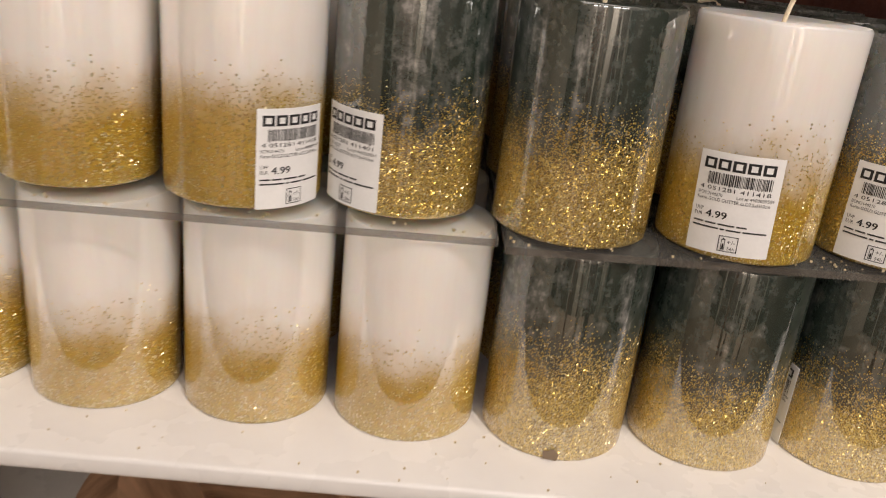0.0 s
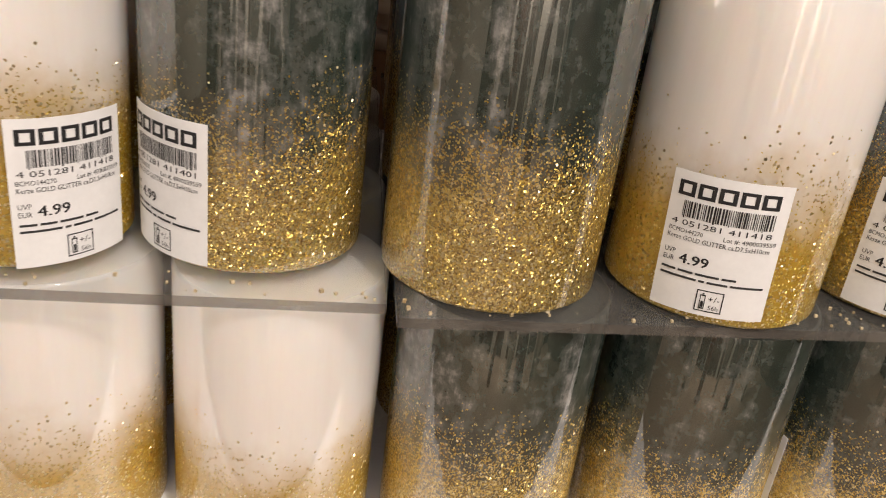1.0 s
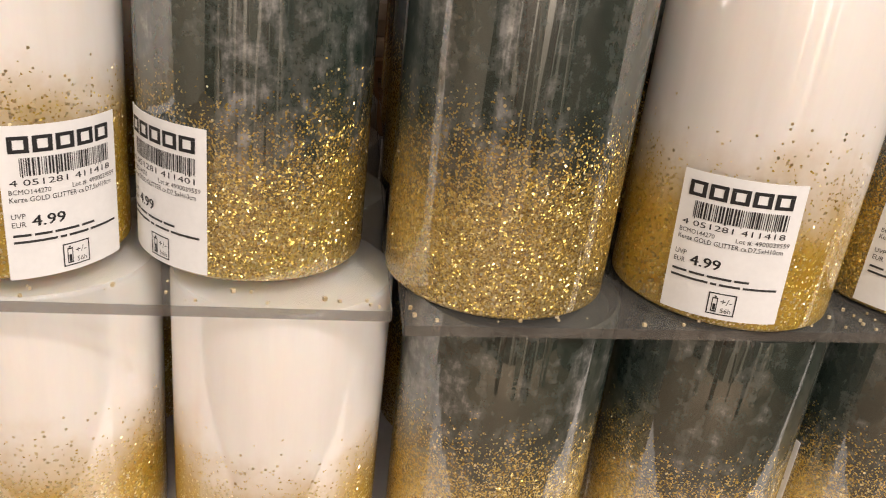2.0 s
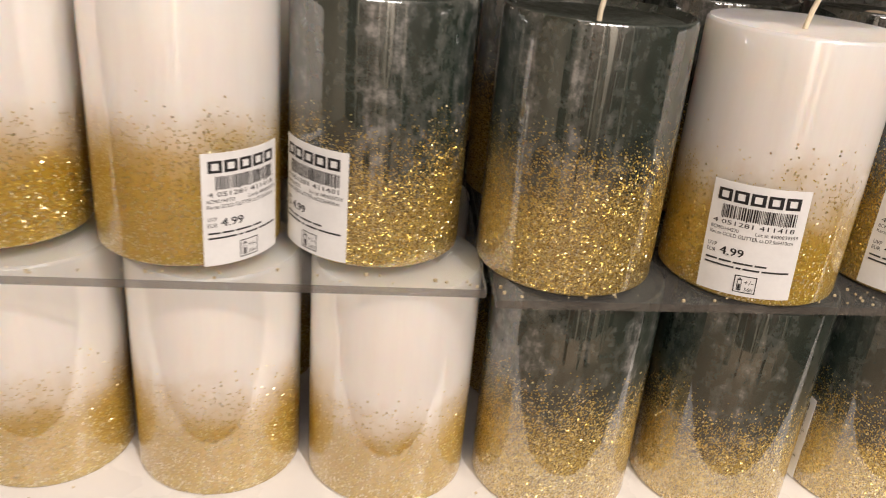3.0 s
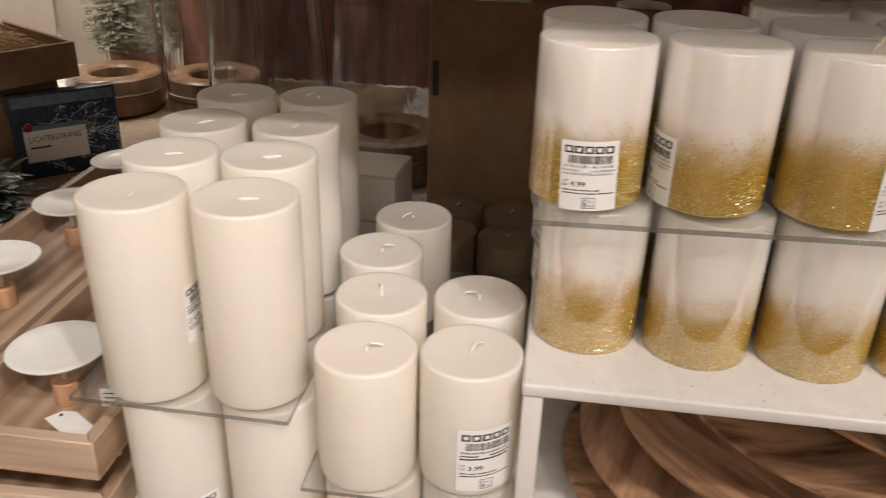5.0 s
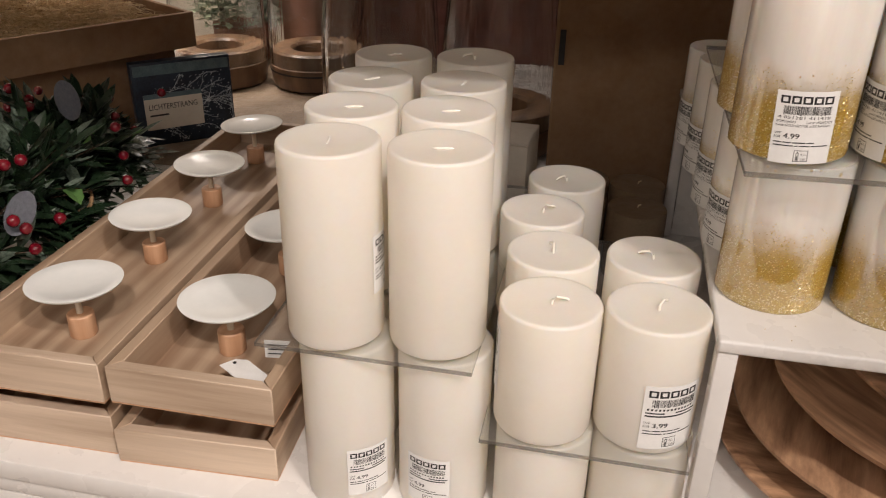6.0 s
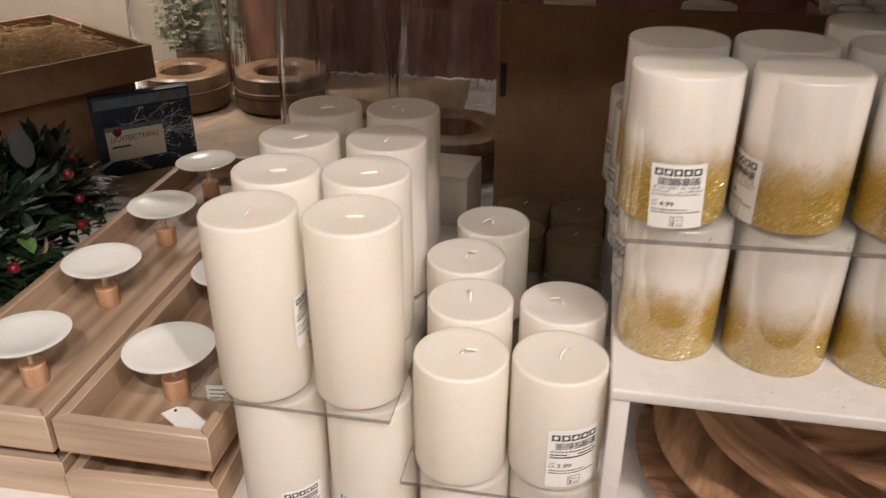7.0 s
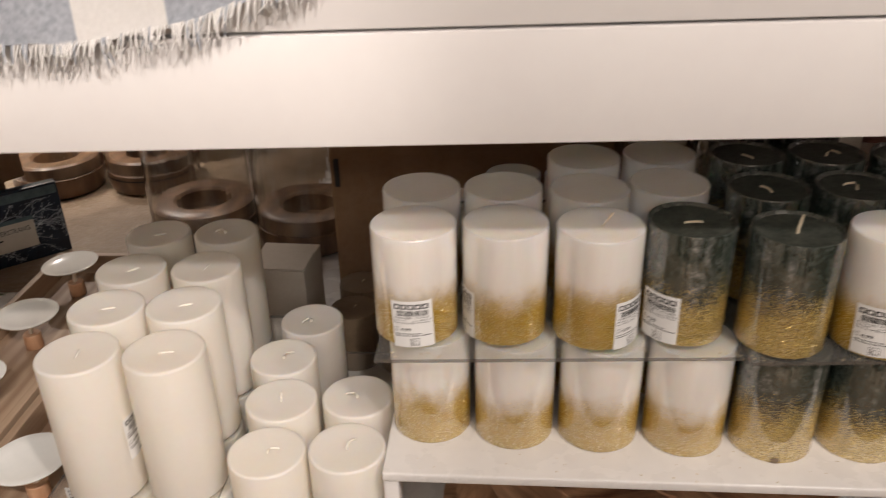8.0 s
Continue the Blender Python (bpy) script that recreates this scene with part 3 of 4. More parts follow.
on = PLATE + 0.0002
FRONT = [(-0.2454, 0.3738, False, None, 40, 1, 0.0), (-0.1672, 0.3775, False, None, 15, -72, 0.0008), (-0.0881, 0.3735, False, "lean", 10, 48, 0.0), (-0.0122, 0.3818, True, "flat", 0, -43, 0.0014),
         (0.0686, 0.3662, True, "up", 0, None, 0), (0.1486, 0.3668, False, "up", -60, -25, 0.0028), (0.2270, 0.3740, True, "curl", 20, -34, 0.0016), (0.3050, 0.3760, True, "flat", 50, None, 0)]
for i, (x, y, dark, wick, turn, angle, lift) in enumerate(FRONT):
    gold_candle(x, y, on, dark, wick, turn, angle, i, height=lift, stretch=1.04 if x > -0.05 else 1.018, rolled=i in (0, 5))
BACK = [(-0.2460, 0.4560, False), (-0.1695, 0.4600, False), (-0.0900, 0.4570, False), (-0.0150, 0.4720, False), (0.0700, 0.4560, True), (0.1500, 0.4600, True), (0.2290, 0.4560, True), (0.3070, 0.4580, True),
        (-0.0890, 0.5390, False), (-0.0120, 0.5500, False), (0.0720, 0.5420, True), (0.1510, 0.5460, True), (0.2300, 0.5400, True), (0.0740, 0.6190, True), (0.1530, 0.6230, True)]
for i, (x, y, dark) in enumerate(BACK):
    gold_candle(x, y, on, dark, ("flat", "curl")[i % 2] if dark else None, 30 * i, None, i + 1, stretch=1.035 if dark else 1.0)
LOWER = [(-0.2350, 0.3800), (-0.1570, 0.3745), (-0.0790, 0.3740), (-0.0008, 0.3712), (0.0774, 0.3670), (0.1560, 0.3700), (0.2350, 0.3720), (0.3130, 0.3740)]
for i, (x, y) in enumerate(LOWER):
    c = gold_candle(x, y, BENCH, x > 0.05, "low", 25 * i, -104 if i == 6 else None, i + 2, "on a white bench", stretch=1.068)
    if i == 4:
        chip = [(-0.0036, 0.0008), (0.0030, 0.0006), (0.0040, 0.0040), (0.0016, 0.0072), (-0.0012, 0.0058), (-0.0040, 0.0052)]
        part("chip", bent([(chip, [tuple(range(6))])], R_GOLD, 0.0005), TAUPE, c, "bare dark chip in the glitter", False).matrix_basis = pose(0, 0, 0, 0, 0, -7.5)
for row in range(1, 6):
    for i, (x, y) in enumerate(LOWER[:7]):
        if (row > 3 and i > 2) or (row > 4 and i == 0):
            continue
        c = gold_candle(x - 0.004 * row * (i == 0), y + 0.0795 * row, BENCH, x > 0.05, "low", 40 * i, -58 - 3 * row if i == 0 else None, i + row, "on a white bench", stretch=1.068 if row < 4 else 1.0)

# ---- plain ivory candles ----


def plain_body(h, seed):
    r = R_PLAIN
    prof = [(0, 0.001), (r - 0.006, 0.0006), (r - 0.003, 0), (r - 0.0008, 0.0012), (r, 0.004), (r, h * 0.5), (r, h - 0.0028), (r - 0.0003, h - 0.0013), (r - 0.0010, h - 0.0004),
            (r - 0.0021, h), (r - 0.0040, h - 0.0004), (r * 0.5, h - 0.0014), (r * 0.2, h - 0.0022), (0, h - 0.0028)]
    return mesh_of(lathe(prof, 64, 0.0016, seed), "body", IVORY)


TALL_H, SHORT_H = 0.1500, 0.1005
TALL_BODIES = [plain_body(TALL_H, s) for s in range(3)]
SHORT_BODIES = [plain_body(SHORT_H, s + 5) for s in range(3)]
TALL_WICKS = {"low": wick_mesh("flat", 0.1460, WHITE_WICK, 0.0006, 0.6)}
TALL_WICKS |= {s: wick_mesh(s, TALL_H - 0.0040, WHITE_WICK, 0.0010) for s in ("curl", "bent", "flat")}
LOW_WICK = wick_mesh("flat", 0.0925, WHITE_WICK, 0.0006, 0.6)
SHORT_WICKS = {"low": LOW_WICK}
SHORT_WICKS |= {s: wick_mesh(s, SHORT_H - 0.0032, WHITE_WICK, 0.0010) for s in ("curl", "bent", "flat", "up")}


def plain_candle(x, y, z, tall, wick, turn, angle=None, seed=0, height=0.004, where="on an acrylic plate"):
    kind = "tall" if tall else "short"
    c = thing("pillar_candle", (x, y, z), f"{kind} plain ivory pillar candle {where}", "candle", f"{kind} ivory candles")
    b = part("body", (TALL_BODIES if tall else SHORT_BODIES)[seed % 3], None, c)
    b.matrix_basis = pose(0, 0, 0, 0, 0, seed * 61)
    if wick:
        w = part("wick", (TALL_WICKS if tall else SHORT_WICKS)[wick], None, c, "short white wick")
        w.matrix_basis = pose(0, 0, 0, 0, 0, turn)
    if angle is not None:
        stick_label(c, TALL_LABEL if tall else SHORT_LABEL, angle, height)
    return c


TALL = [(-0.5444, 0.3300, "flat", 100, 97), (-0.4674, 0.3360, "flat", 5, None), (-0.5530, 0.4080, "flat", 10, None), (-0.4789, 0.4170, "flat", 15, None), (-0.5609, 0.4861, "flat", 40, None),
        (-0.4823, 0.4943, "flat", 80, None), (-0.5644, 0.5720, "flat", 20, None), (-0.4872, 0.5790, "curl", 160, None)]
for i, (x, y, wick, turn, angle) in enumerate(TALL):
    plain_candle(x, y, 1.0277, True, wick, turn, angle, i, 0.040 if i == 0 else 0.004)
    plain_candle(x + (0.006 if i < 2 else 0), y + 0.003, TABLE, True, "low", turn, {0: 42, 1: -9}.get(i), i + 1, 0.016, "standing on the white table").children[0].scale.z = 0.990
SHORT = [(-0.3849, 0.3265, "curl", 0, -96), (-0.3113, 0.3359, "bent", 170, 27), (-0.3906, 0.4045, "bent", 215, None), (-0.3138, 0.4136, "curl", 150, None), (-0.4068, 0.4795, "curl", 20, None), (-0.3920, 0.5566, "curl", 200, None)]
for i, (x, y, wick, turn, angle) in enumerate(SHORT):
    plain_candle(x, y, 0.9742, False, wick, turn, angle, i, 0.006 if i == 1 else 0.03)
    plain_candle(x + 0.003, y + 0.004, TABLE, False, "low", turn, None, i + 1, where="standing on the white table").children[0].scale.z = 0.945
TAUPE_BODY = mesh_of(lathe([(0, 0), (0.0345, 0), (0.0355, 0.003), (0.0355, 0.085), (0.0345, 0.089), (0.02, 0.090), (0, 0.089)], 48, 0.002, 9), "body", TAUPE)
for x, y in ((-0.314, 0.762), (-0.3860, 0.770), (-0.314, 0.838), (-0.3860, 0.846)):
    c = thing("pillar_candle", (x, y, TABLE), "taupe pillar candle standing on the white table", "candle", "taupe candles")
    part("body", TAUPE_BODY, None, c)
    part("wick", tube([(0, 0, 0.087), (0.001, 0, 0.092), (0.004, 0.001, 0.093)], 0.001), WICK, c)

# ---- wooden trays with candle plates ----


def tray(at, turn, width, length, h, floor, label):
    t = thing("wooden_tray", at, label, "tray", "wooden trays", turn)
    w = 0.0105
    part("base", box(0.004, width - 0.004, 0.004, length - 0.004, 0.001, floor), ASH, t)
    for name, y0, y1, q in (("front_rail", 0, w, 1), ("back_rail", length - w, length, -1)):
        bm = box(0, width, y0, y1, 0.0012, h, 0.0008, 1)
        inner = y1 if q > 0 else y0
        for v in bm.verts:  # mitred ends
            if abs(v.co.y - inner) < 0.003:
                v.co.x += w * (1 if v.co.x < width / 2 else -1)
        part(name, bm, ASH_X, t)
    for x0, x1, q in ((0, w, 1), (width - w, width, -1)):
        bm = box(x0, x1, 0.0003, length - 0.0003, 0.0012, h - 0.0003, 0.0008, 1)
        inner = x1 if q > 0 else x0
        for v in bm.verts:
            if abs(v.co.x - inner) < 0.003:
                v.co.y += w * (1 if v.co.y < length / 2 else -1)
            v.co.x += 0.0003 * q
        part("side_rail", bm, ASH, t)
    part("bottom_sheet", box(0.0006, width - 0.0006, 0.0006, length - 0.0006, 0, 0.0010), PEG, t)
    return t


TRAY2 = 0.946
IN = TRAY2 + 0.0057
tray((-0.8930, 0.3100, TABLE), 1.5, 0.147, 0.58, 0.0410, 0.0055, "pale wooden tray under another, on the white table")
tray((-0.7404, 0.3069, TABLE), 3.0, 0.1430, 0.58, 0.0345, 0.0055, "pale wooden tray under another, with a paper slip inside")
tray((-0.8830, 0.2930, 0.9447), 1.0, 0.149, 0.60, 0.0385, IN - 0.0002 - 0.9447, "pale wooden tray holding white candle plates")
tray((-0.7275, 0.2950, 0.9482), 0.6, 0.1400, 0.60, 0.0355, IN - 0.0002 - 0.9482, "pale wooden tray holding white candle plates and a paper tag")
for x, top in ((-0.842, 0.9446), (-0.684, 0.9481)):
    for y in (0.50, 0.80):
        c = thing("cardboard_insert", (x, y, TABLE + 0.0056), "brown cardboard insert carrying the upper tray", "insert", "tray inserts", 2)
        part("sleeve", box(-0.04, 0.04, -0.03, 0.03, 0, top - TABLE - 0.0057, 0.001, 1), CARD, c)

disc = mesh_of(lathe([(0, 0.0470), (0.012, 0.0470), (0.030, 0.0490), (0.0395, 0.0520), (0.0408, 0.0532), (0.0412, 0.0545), (0.0402, 0.0549), (0.030, 0.0520), (0.012, 0.0500), (0, 0.0498)], 56, 0.001, 2), "plate", ENAMEL)
peg = mesh_of(lathe([(0, 0), (0.0112, 0), (0.0118, 0.0008), (0.0118, 0.0212), (0.0110, 0.0222), (0.0035, 0.0222), (0, 0.0222)], 28), "foot", PEG)
dowel = mesh_of(lathe([(0.0030, 0.018), (0.0030, 0.0472), (0, 0.0472)], 16), "stem", DOWEL)
for i, (x, y) in enumerate(((-0.8040, 0.3760), (-0.8135, 0.5200), (-0.8210, 0.6680), (-0.8290, 0.8150), (-0.6620, 0.3830), (-0.6660, 0.5300), (-0.6690, 0.6800))):
    c = thing("candle_plate", (x, y, IN), "white enamel candle plate on a wooden peg, in a tray", "candle holder", "candle plates", 40 * i)
    d = part("plate", disc, None, c, "round white enamel plate")
    d.matrix_basis = pose(0, 0, 0, (i % 3 - 1) * 1.6, (i % 2) * 1.5, 0)
    part("stem", dowel, None, c)
    part("foot", peg, None, c, "pink-brown wooden foot")

# paper tag over the front rail, slip in the lower tray
tag = thing("paper_tag", (-0.6205, 0.3235, 0.9700), "white paper price tag leaning on the tray edge", "tag", "", -31)
bm = bmesh.new()
outline = [(-0.021, -0.011), (0.023, -0.011), (0.023, 0.011), (-0.014, 0.011), (-0.021, 0.004)]
f = bm.faces.new([bm.verts.new((x, y, 0.006 - 0.10 * y - 0.06 * x)) for x, y in outline])
bm.normal_update()
bmesh.ops.solidify(bm, geom=[f], thickness=0.0005)
part("sheet", bm, PAPER, tag, smooth=False)
# black disc laid on the sheet as the shade in a punched hole
part("hole", lathe([(0, 0.0083), (0.0014, 0.0083), (0.0014, 0.0088), (0, 0.0088)], 12), INK, tag).matrix_basis = pose(-0.016, 0.0, -0.0008)
slip = thing("paper_slip", (-0.668, 0.402, TABLE + 0.0058), "printed paper slip lying in the lower tray", "paper", "", 30)
part("sheet", box(-0.028, 0.028, -0.018, 0.018, 0, 0.0006), PAPER, slip)
for k in range(6):
    part("text_line", box(-0.024, 0.020 - 0.004 * (k % 3), 0.0125 - k * 0.005, 0.0140 - k * 0.005, 0.0008, 0.0012), GREY_INK, slip)
note = thing("paper_slip", (-0.606, 0.352, IN), "folded leaflet leaning beside the peg in the tray", "paper", "", 8)
part("sheet", box(-0.020, 0.018, 0.030, 0.0306, 0.0, 0.018), PAPER, note)
for k in range(3):
    part("text_line", box(-0.017, 0.014 - 0.005 * (k % 2), 0.0290, 0.0296, 0.0045 + k * 0.0045, 0.0053 + k * 0.0045), GREY_INK, note)

# ---- boxes ----
big = thing("cardboard_box", (0, 0, 0), "tall open brown cardboard box on the table", "box")
part("front", box(-0.4390, -0.004, 0.935, 0.940, TABLE, 1.212, 0.0015), CARD, big)
part("back", box(-0.4390, -0.004, 1.145, 1.150, TABLE, 1.150, 0.0015), CARD, big)
for x in (-0.4390, -0.009):
    part("side", box(x, x + 0.005, 0.9402, 1.1448, TABLE, 1.190, 0.0015), CARD, big)
part("bottom", box(-0.4338, -0.0092, 0.9402, 1.1448, TABLE, TABLE + 0.004), CARD, big)
part("seam", box(-0.4405, -0.4375, 0.9345, 0.9375, TABLE + 0.002, 1.210), CARD_EDGE, big)
# the slot is not cut: a black strip paints the shade inside it
part("handle_slot", box(-0.4350, -0.4270, 0.9340, 0.9346, 1.085, 1.132), INK, big, "black strip for the shade in a handle slot")
insert = thing("cardboard_insert", (-0.25, 1.000, TABLE + 0.0042), "brown cardboard insert inside the open box", "insert")
part("sleeve", box(-0.16, 0.15, -0.05, 0.05, 0, 0.0298, 0.001, 1), CARD, insert)
for x in (-0.350, -0.164):
    for z in (TABLE + 0.0342, TABLE + 0.1843):
        plain_candle(x, 1.000, z, True, "flat", 30, where="inside the open cardboard box")
low = thing("carton_box", (-0.505, 0.755, TABLE), "small white carton behind the tall candles", "box", "", -3)
part("carton", box(-0.03, 0.055, 0, 0.09, 0, 0.156, 0.0015), WHITE_BOX, low)
part("lid_flap", box(-0.029, 0.054, 0.002, 0.060, 0.1565, 0.1585), WHITE_BOX, low)
under = thing("cardboard_box", (-1.33, 1.08, TABLE), "brown cardboard box under a straw crate", "box", "", -31.5)
part("carton", box(-0.17, 0.17, -0.15, 0.15, 0, 0.1505, 0.002), CARD, under)

crate = thing("wooden_crate", (-1.0650, 1.1215, 1.0255), "brown wooden crate filled with dried straw", "crate", "", -121.5)
L, W, H = 0.46, 0.38, 0.058
part("base", box(0.006, L - 0.006, -W + 0.006, -0.006, 0, 0.007), CARD, crate)
part("side", box(0, L, -0.008, 0, 0, H, 0.001, 1), CARD, crate)
part("side", box(0, L, -W, -W + 0.008, 0, H, 0.001, 1), CARD, crate)
part("end", box(0, 0.008, -W + 0.0082, -0.0082, 0, H, 0.001, 1), CARD, crate)
part("end", box(L - 0.008, L, -W + 0.0082, -0.0082, 0, H, 0.001, 1), CARD, crate)
rng = random.Random(11)
bm = bmesh.new()
for _ in range(4200):
    x, y = rng.uniform(0.02, L - 0.03), rng.uniform(-W + 0.03, -0.02)
    a, n = rng.gauss(0.5, 0.9), rng.uniform(0.02, 0.06)
    z = 0.030 + 0.026 * rng.random() + 0.009 * math.sin(x * 30) * math.sin(y * 24)
    p = Vector((x, y, z))
    d = Vector((math.cos(a), math.sin(a), rng.uniform(-0.15, 0.12))) * n
    q = p + d
    q.x, q.y = min(max(q.x, 0.012), L - 0.012), min(max(q.y, -W + 0.012), -0.012)
    tube([p, (p + q) / 2 + Vector((0, 0, 0.004)), q], rng.uniform(0.0005, 0.0013), 3, bm, 0.4)
straw = solid("dried_straw", bm, STRAW, "dried straw heaped in the wooden crate", "straw", kind="stuff")
straw.matrix_basis = crate.matrix_basis.copy()

pack = thing("light_chain_box", (-1.0650, 1.0600, TABLE), "dark blue boxed light chain with a pale name panel", "box", "", 43)
part("carton", box(-0.082, 0.082, 0, 0.022, 0, 0.143, 0.001), NIGHT, pack)
rng = random.Random(5)
bm = bmesh.new()
for k in range(26):
    x, z = rng.uniform(-0.07, 0.06), rng.uniform(0.008, 0.10)
    a = rng.uniform(-0.6, 0.9)
    pts = []
    for q in range(7):
        pts.append((min(max(x, -0.079), 0.079), -0.0012, min(max(z, 0.006), 0.117)))
        x, z, a = x + 0.011 * math.cos(a), z + 0.011 * math.sin(a), a + rng.uniform(-0.5, 0.4)
    tube(pts, 0.00045, 3, bm)
    for x, y, z in pts:
        for _ in range(5):
            u, v, r = x + rng.gauss(0, 0.004), z + rng.gauss(0, 0.004), rng.uniform(0.0005, 0.0013)
            if abs(u) < 0.079 and 0.004 < v < 0.119:
                bm.faces.new([bm.verts.new((u + r * math.cos(w), -0.0011, v + r * math.sin(w))) for w in (0.3, 1.9, 3.4, 5.0)])
part("photo_print", bm, PHOTO_TWIG, pack, kind="stuff")
part("pale_band", box(-0.079, 0.079, -0.0009, -0.0003, 0.122, 0.139), TEAL_PRINT, pack)
panel = part("name_panel", box(-0.068, 0.028, -0.0016, -0.0003, 0.030, 0.090), PALE_PRINT, pack, "pale name panel")
part("panel_band", box(-0.068, 0.028, -0.0022, -0.0018, 0.083, 0.091), TEAL_PRINT, panel)
pts, faces = glyphs("LICHTERSTRANG", -0.061, 0.064, 0.0095, 0.080)
bm = bmesh.new()
vs = [bm.verts.new((x, -0.0020, z)) for x, z in pts]
for f in faces:
    bm.faces.new([vs[i] for i in f])
part("lettering", bm, INK, panel, smooth=False)
part("text_line", box(-0.061, -0.030, -0.0021, -0.0018, 0.053, 0.056), GREY_INK, panel)

kraft = bmesh.new()
made = bmesh.ops.create_grid(kraft, x_segments=40, y_segments=30, size=0.5)
for v in kraft.verts:
    v.co.x, v.co.y = -0.965 + v.co.x * 0.76, 1.335 + v.co.y * 0.78
    v.co.z = TABLE + 0.0012 + 0.0009 * abs(math.sin(v.co.x * 37 + 2 * math.sin(v.co.y * 19)) * math.sin(v.co.y * 31 + v.co.x * 11))
solid("paper_sheet", kraft, KRAFT, "creased brown paper sheet on the table under lanterns", "paper")

# ---- wooden lantern bases with hurricane glasses ----


def lantern(x, y, r, glass_h, label, stacked=False, turn=0):
    c = thing("hurricane_lantern", (x, y, TABLE + 0.0014), label, "lantern", "hurricane lanterns", turn)
    prof = [(0.0, 0.0), (r * 0.86, 0.0), (r * 0.95, 0.006), (r, 0.030), (r * 1.0, 0.048), (r * 0.962, 0.050), (r * 0.955, 0.076), (r * 0.90, 0.080), (r * 0.55, 0.079), (r * 0.50, 0.074), (r * 0.47, 0.040), (0, 0.040)]
    part("wooden_base", lathe(prof, 64, 0.004, int(x * 50)), MANGO, c, "turned brown wooden ring base")
    if stacked:
        # raised black ring painting the shade of a groove
        part("groove", lathe([(r * 1.002, 0.036), (r * 1.006, 0.038), (r * 1.002, 0.040)], 64), INK, c)
    g = r * 0.996
    outer = [(g, 0.0495), (g, 0.10), (g * 0.99, 0.16), (g * 0.93, 0.081 + glass_h * 0.75), (g * 0.90, 0.081 + glass_h)]
    inner = [(a - 0.0028, b) for a, b in reversed(outer)]
    gl = part("glass", lathe(outer + inner + [outer[0]], 64), GLASS, c, "clear glass cylinder")
    gl.visible_shadow = False
    return c


lantern(-1.178, 1.425, 0.098, 0.27, "wooden lantern base with clear glass and pale greenery")
lantern(-0.975, 1.460, 0.098, 0.27, "dark wooden lantern base with clear glass cylinder", True)
lantern(-0.757, 1.190, 0.103, 0.216, "wooden lantern base with tall clear glass cylinder")
lantern(-0.545, 1.175, 0.100, 0.214, "wooden lantern base with glass beside a cardboard box")


def sprig(bm, at, way, length, width, bend=0.2):
    """One leaf: eight triangles with a fold along its middle."""
    d = way.normalized()
    s = d.cross(Vector((0.2, 0.1, 1))).normalized() * width
    n = s.cross(d).normalized() * width * 0.35
    pts = [at, at + d * length * 0.35, at + d * length * 0.7 - n * bend, at + d * length - n * bend * 3]
    mid = [bm.verts.new(p) for p in pts]
    left = [bm.verts.new(pts[1] + s + n), bm.verts.new(pts[2] + s * 0.75 + n * 0.6)]
    right = [bm.verts.new(pts[1] - s + n), bm.verts.new(pts[2] - s * 0.75 + n * 0.6)]
    for q in ((mid[0], left[0], mid[1]), (mid[1], left[0], left[1], mid[2]), (mid[2], left[1], mid[3]), (mid[0], mid[1], right[0]), (mid[1], mid[2], right[1], right[0]), (mid[2], mid[3], right[1])):
        bm.faces.new(q)


rng = random.Random(21)
bm = bmesh.new()
for _ in range(1500):
    a, rr, z = rng.uniform(0, 6.283), 0.075 * math.sqrt(rng.random()), rng.uniform(0.085, 0.27)
    sprig(bm, Vector((rr * math.cos(a), rr * math.sin(a), z)), Vector((rng.uniform(-1, 1), rng.uniform(-1, 1), rng.uniform(-0.3, 1))), rng.uniform(0.010, 0.020), rng.uniform(0.003, 0.006))
plant = thing("artificial_plant", (-1.21, 1.60, TABLE), "pale green artificial plant behind a glass lantern", "plant")
part("pot", lathe([(0, 0), (0.05, 0), (0.06, 0.004), (0.068, 0.085), (0.064, 0.088), (0, 0.080)], 40), CLAY, plant)
part("foliage", bm, MOSS, plant, smooth=False, kind="stuff").scale = (1.5, 1.2, 1.05)
vase = thing("tall_vase", (-1.03, 1.665, TABLE), "tall terracotta vase behind the glass lanterns", "vase")
part("body", lathe([(0, 0), (0.085, 0), (0.10, 0.01), (0.115, 0.20), (0.11, 0.40), (0.085, 0.46), (0.078, 0.46), (0.10, 0.39), (0, 0.38)], 48, 0.003, 4), CLAY, vase)
curtain = bmesh.new()
cols = []
for i in range(121):
    x = -0.95 + i * 0.019
    y = 1.742 + 0.010 * math.sin(i * 0.9) + 0.005 * math.sin(i * 0.37)
    cols.append((curtain.verts.new((x, y, TABLE + 0.002)), curtain.verts.new((x, y, SHELF + 0.010))))
for a, b in zip(cols, cols[1:]):
    curtain.faces.new((a[0], b[0], b[1], a[1]))
curtain.normal_update()
bmesh.ops.solidify(curtain, geom=curtain.faces[:], thickness=0.003)
solid("curtain", curtain, MAROON, "dark maroon cloth hanging behind the display", "curtain")

# small ribbed candles heaped beyond the bench
cup = mesh_of(lathe([(0, 0), (0.019, 0), (0.021, 0.002), (0.0225, 0.012), (0.021, 0.017), (0.017, 0.0185), (0.0, 0.0170)], 18, 0.02, 3), "body", RIBBED)
stand = solid("carton_box", box(0.02, 0.318, 0.965, 1.32, TABLE, 1.135, 0.002), CARD, "brown carton carrying small pale candles", "box")
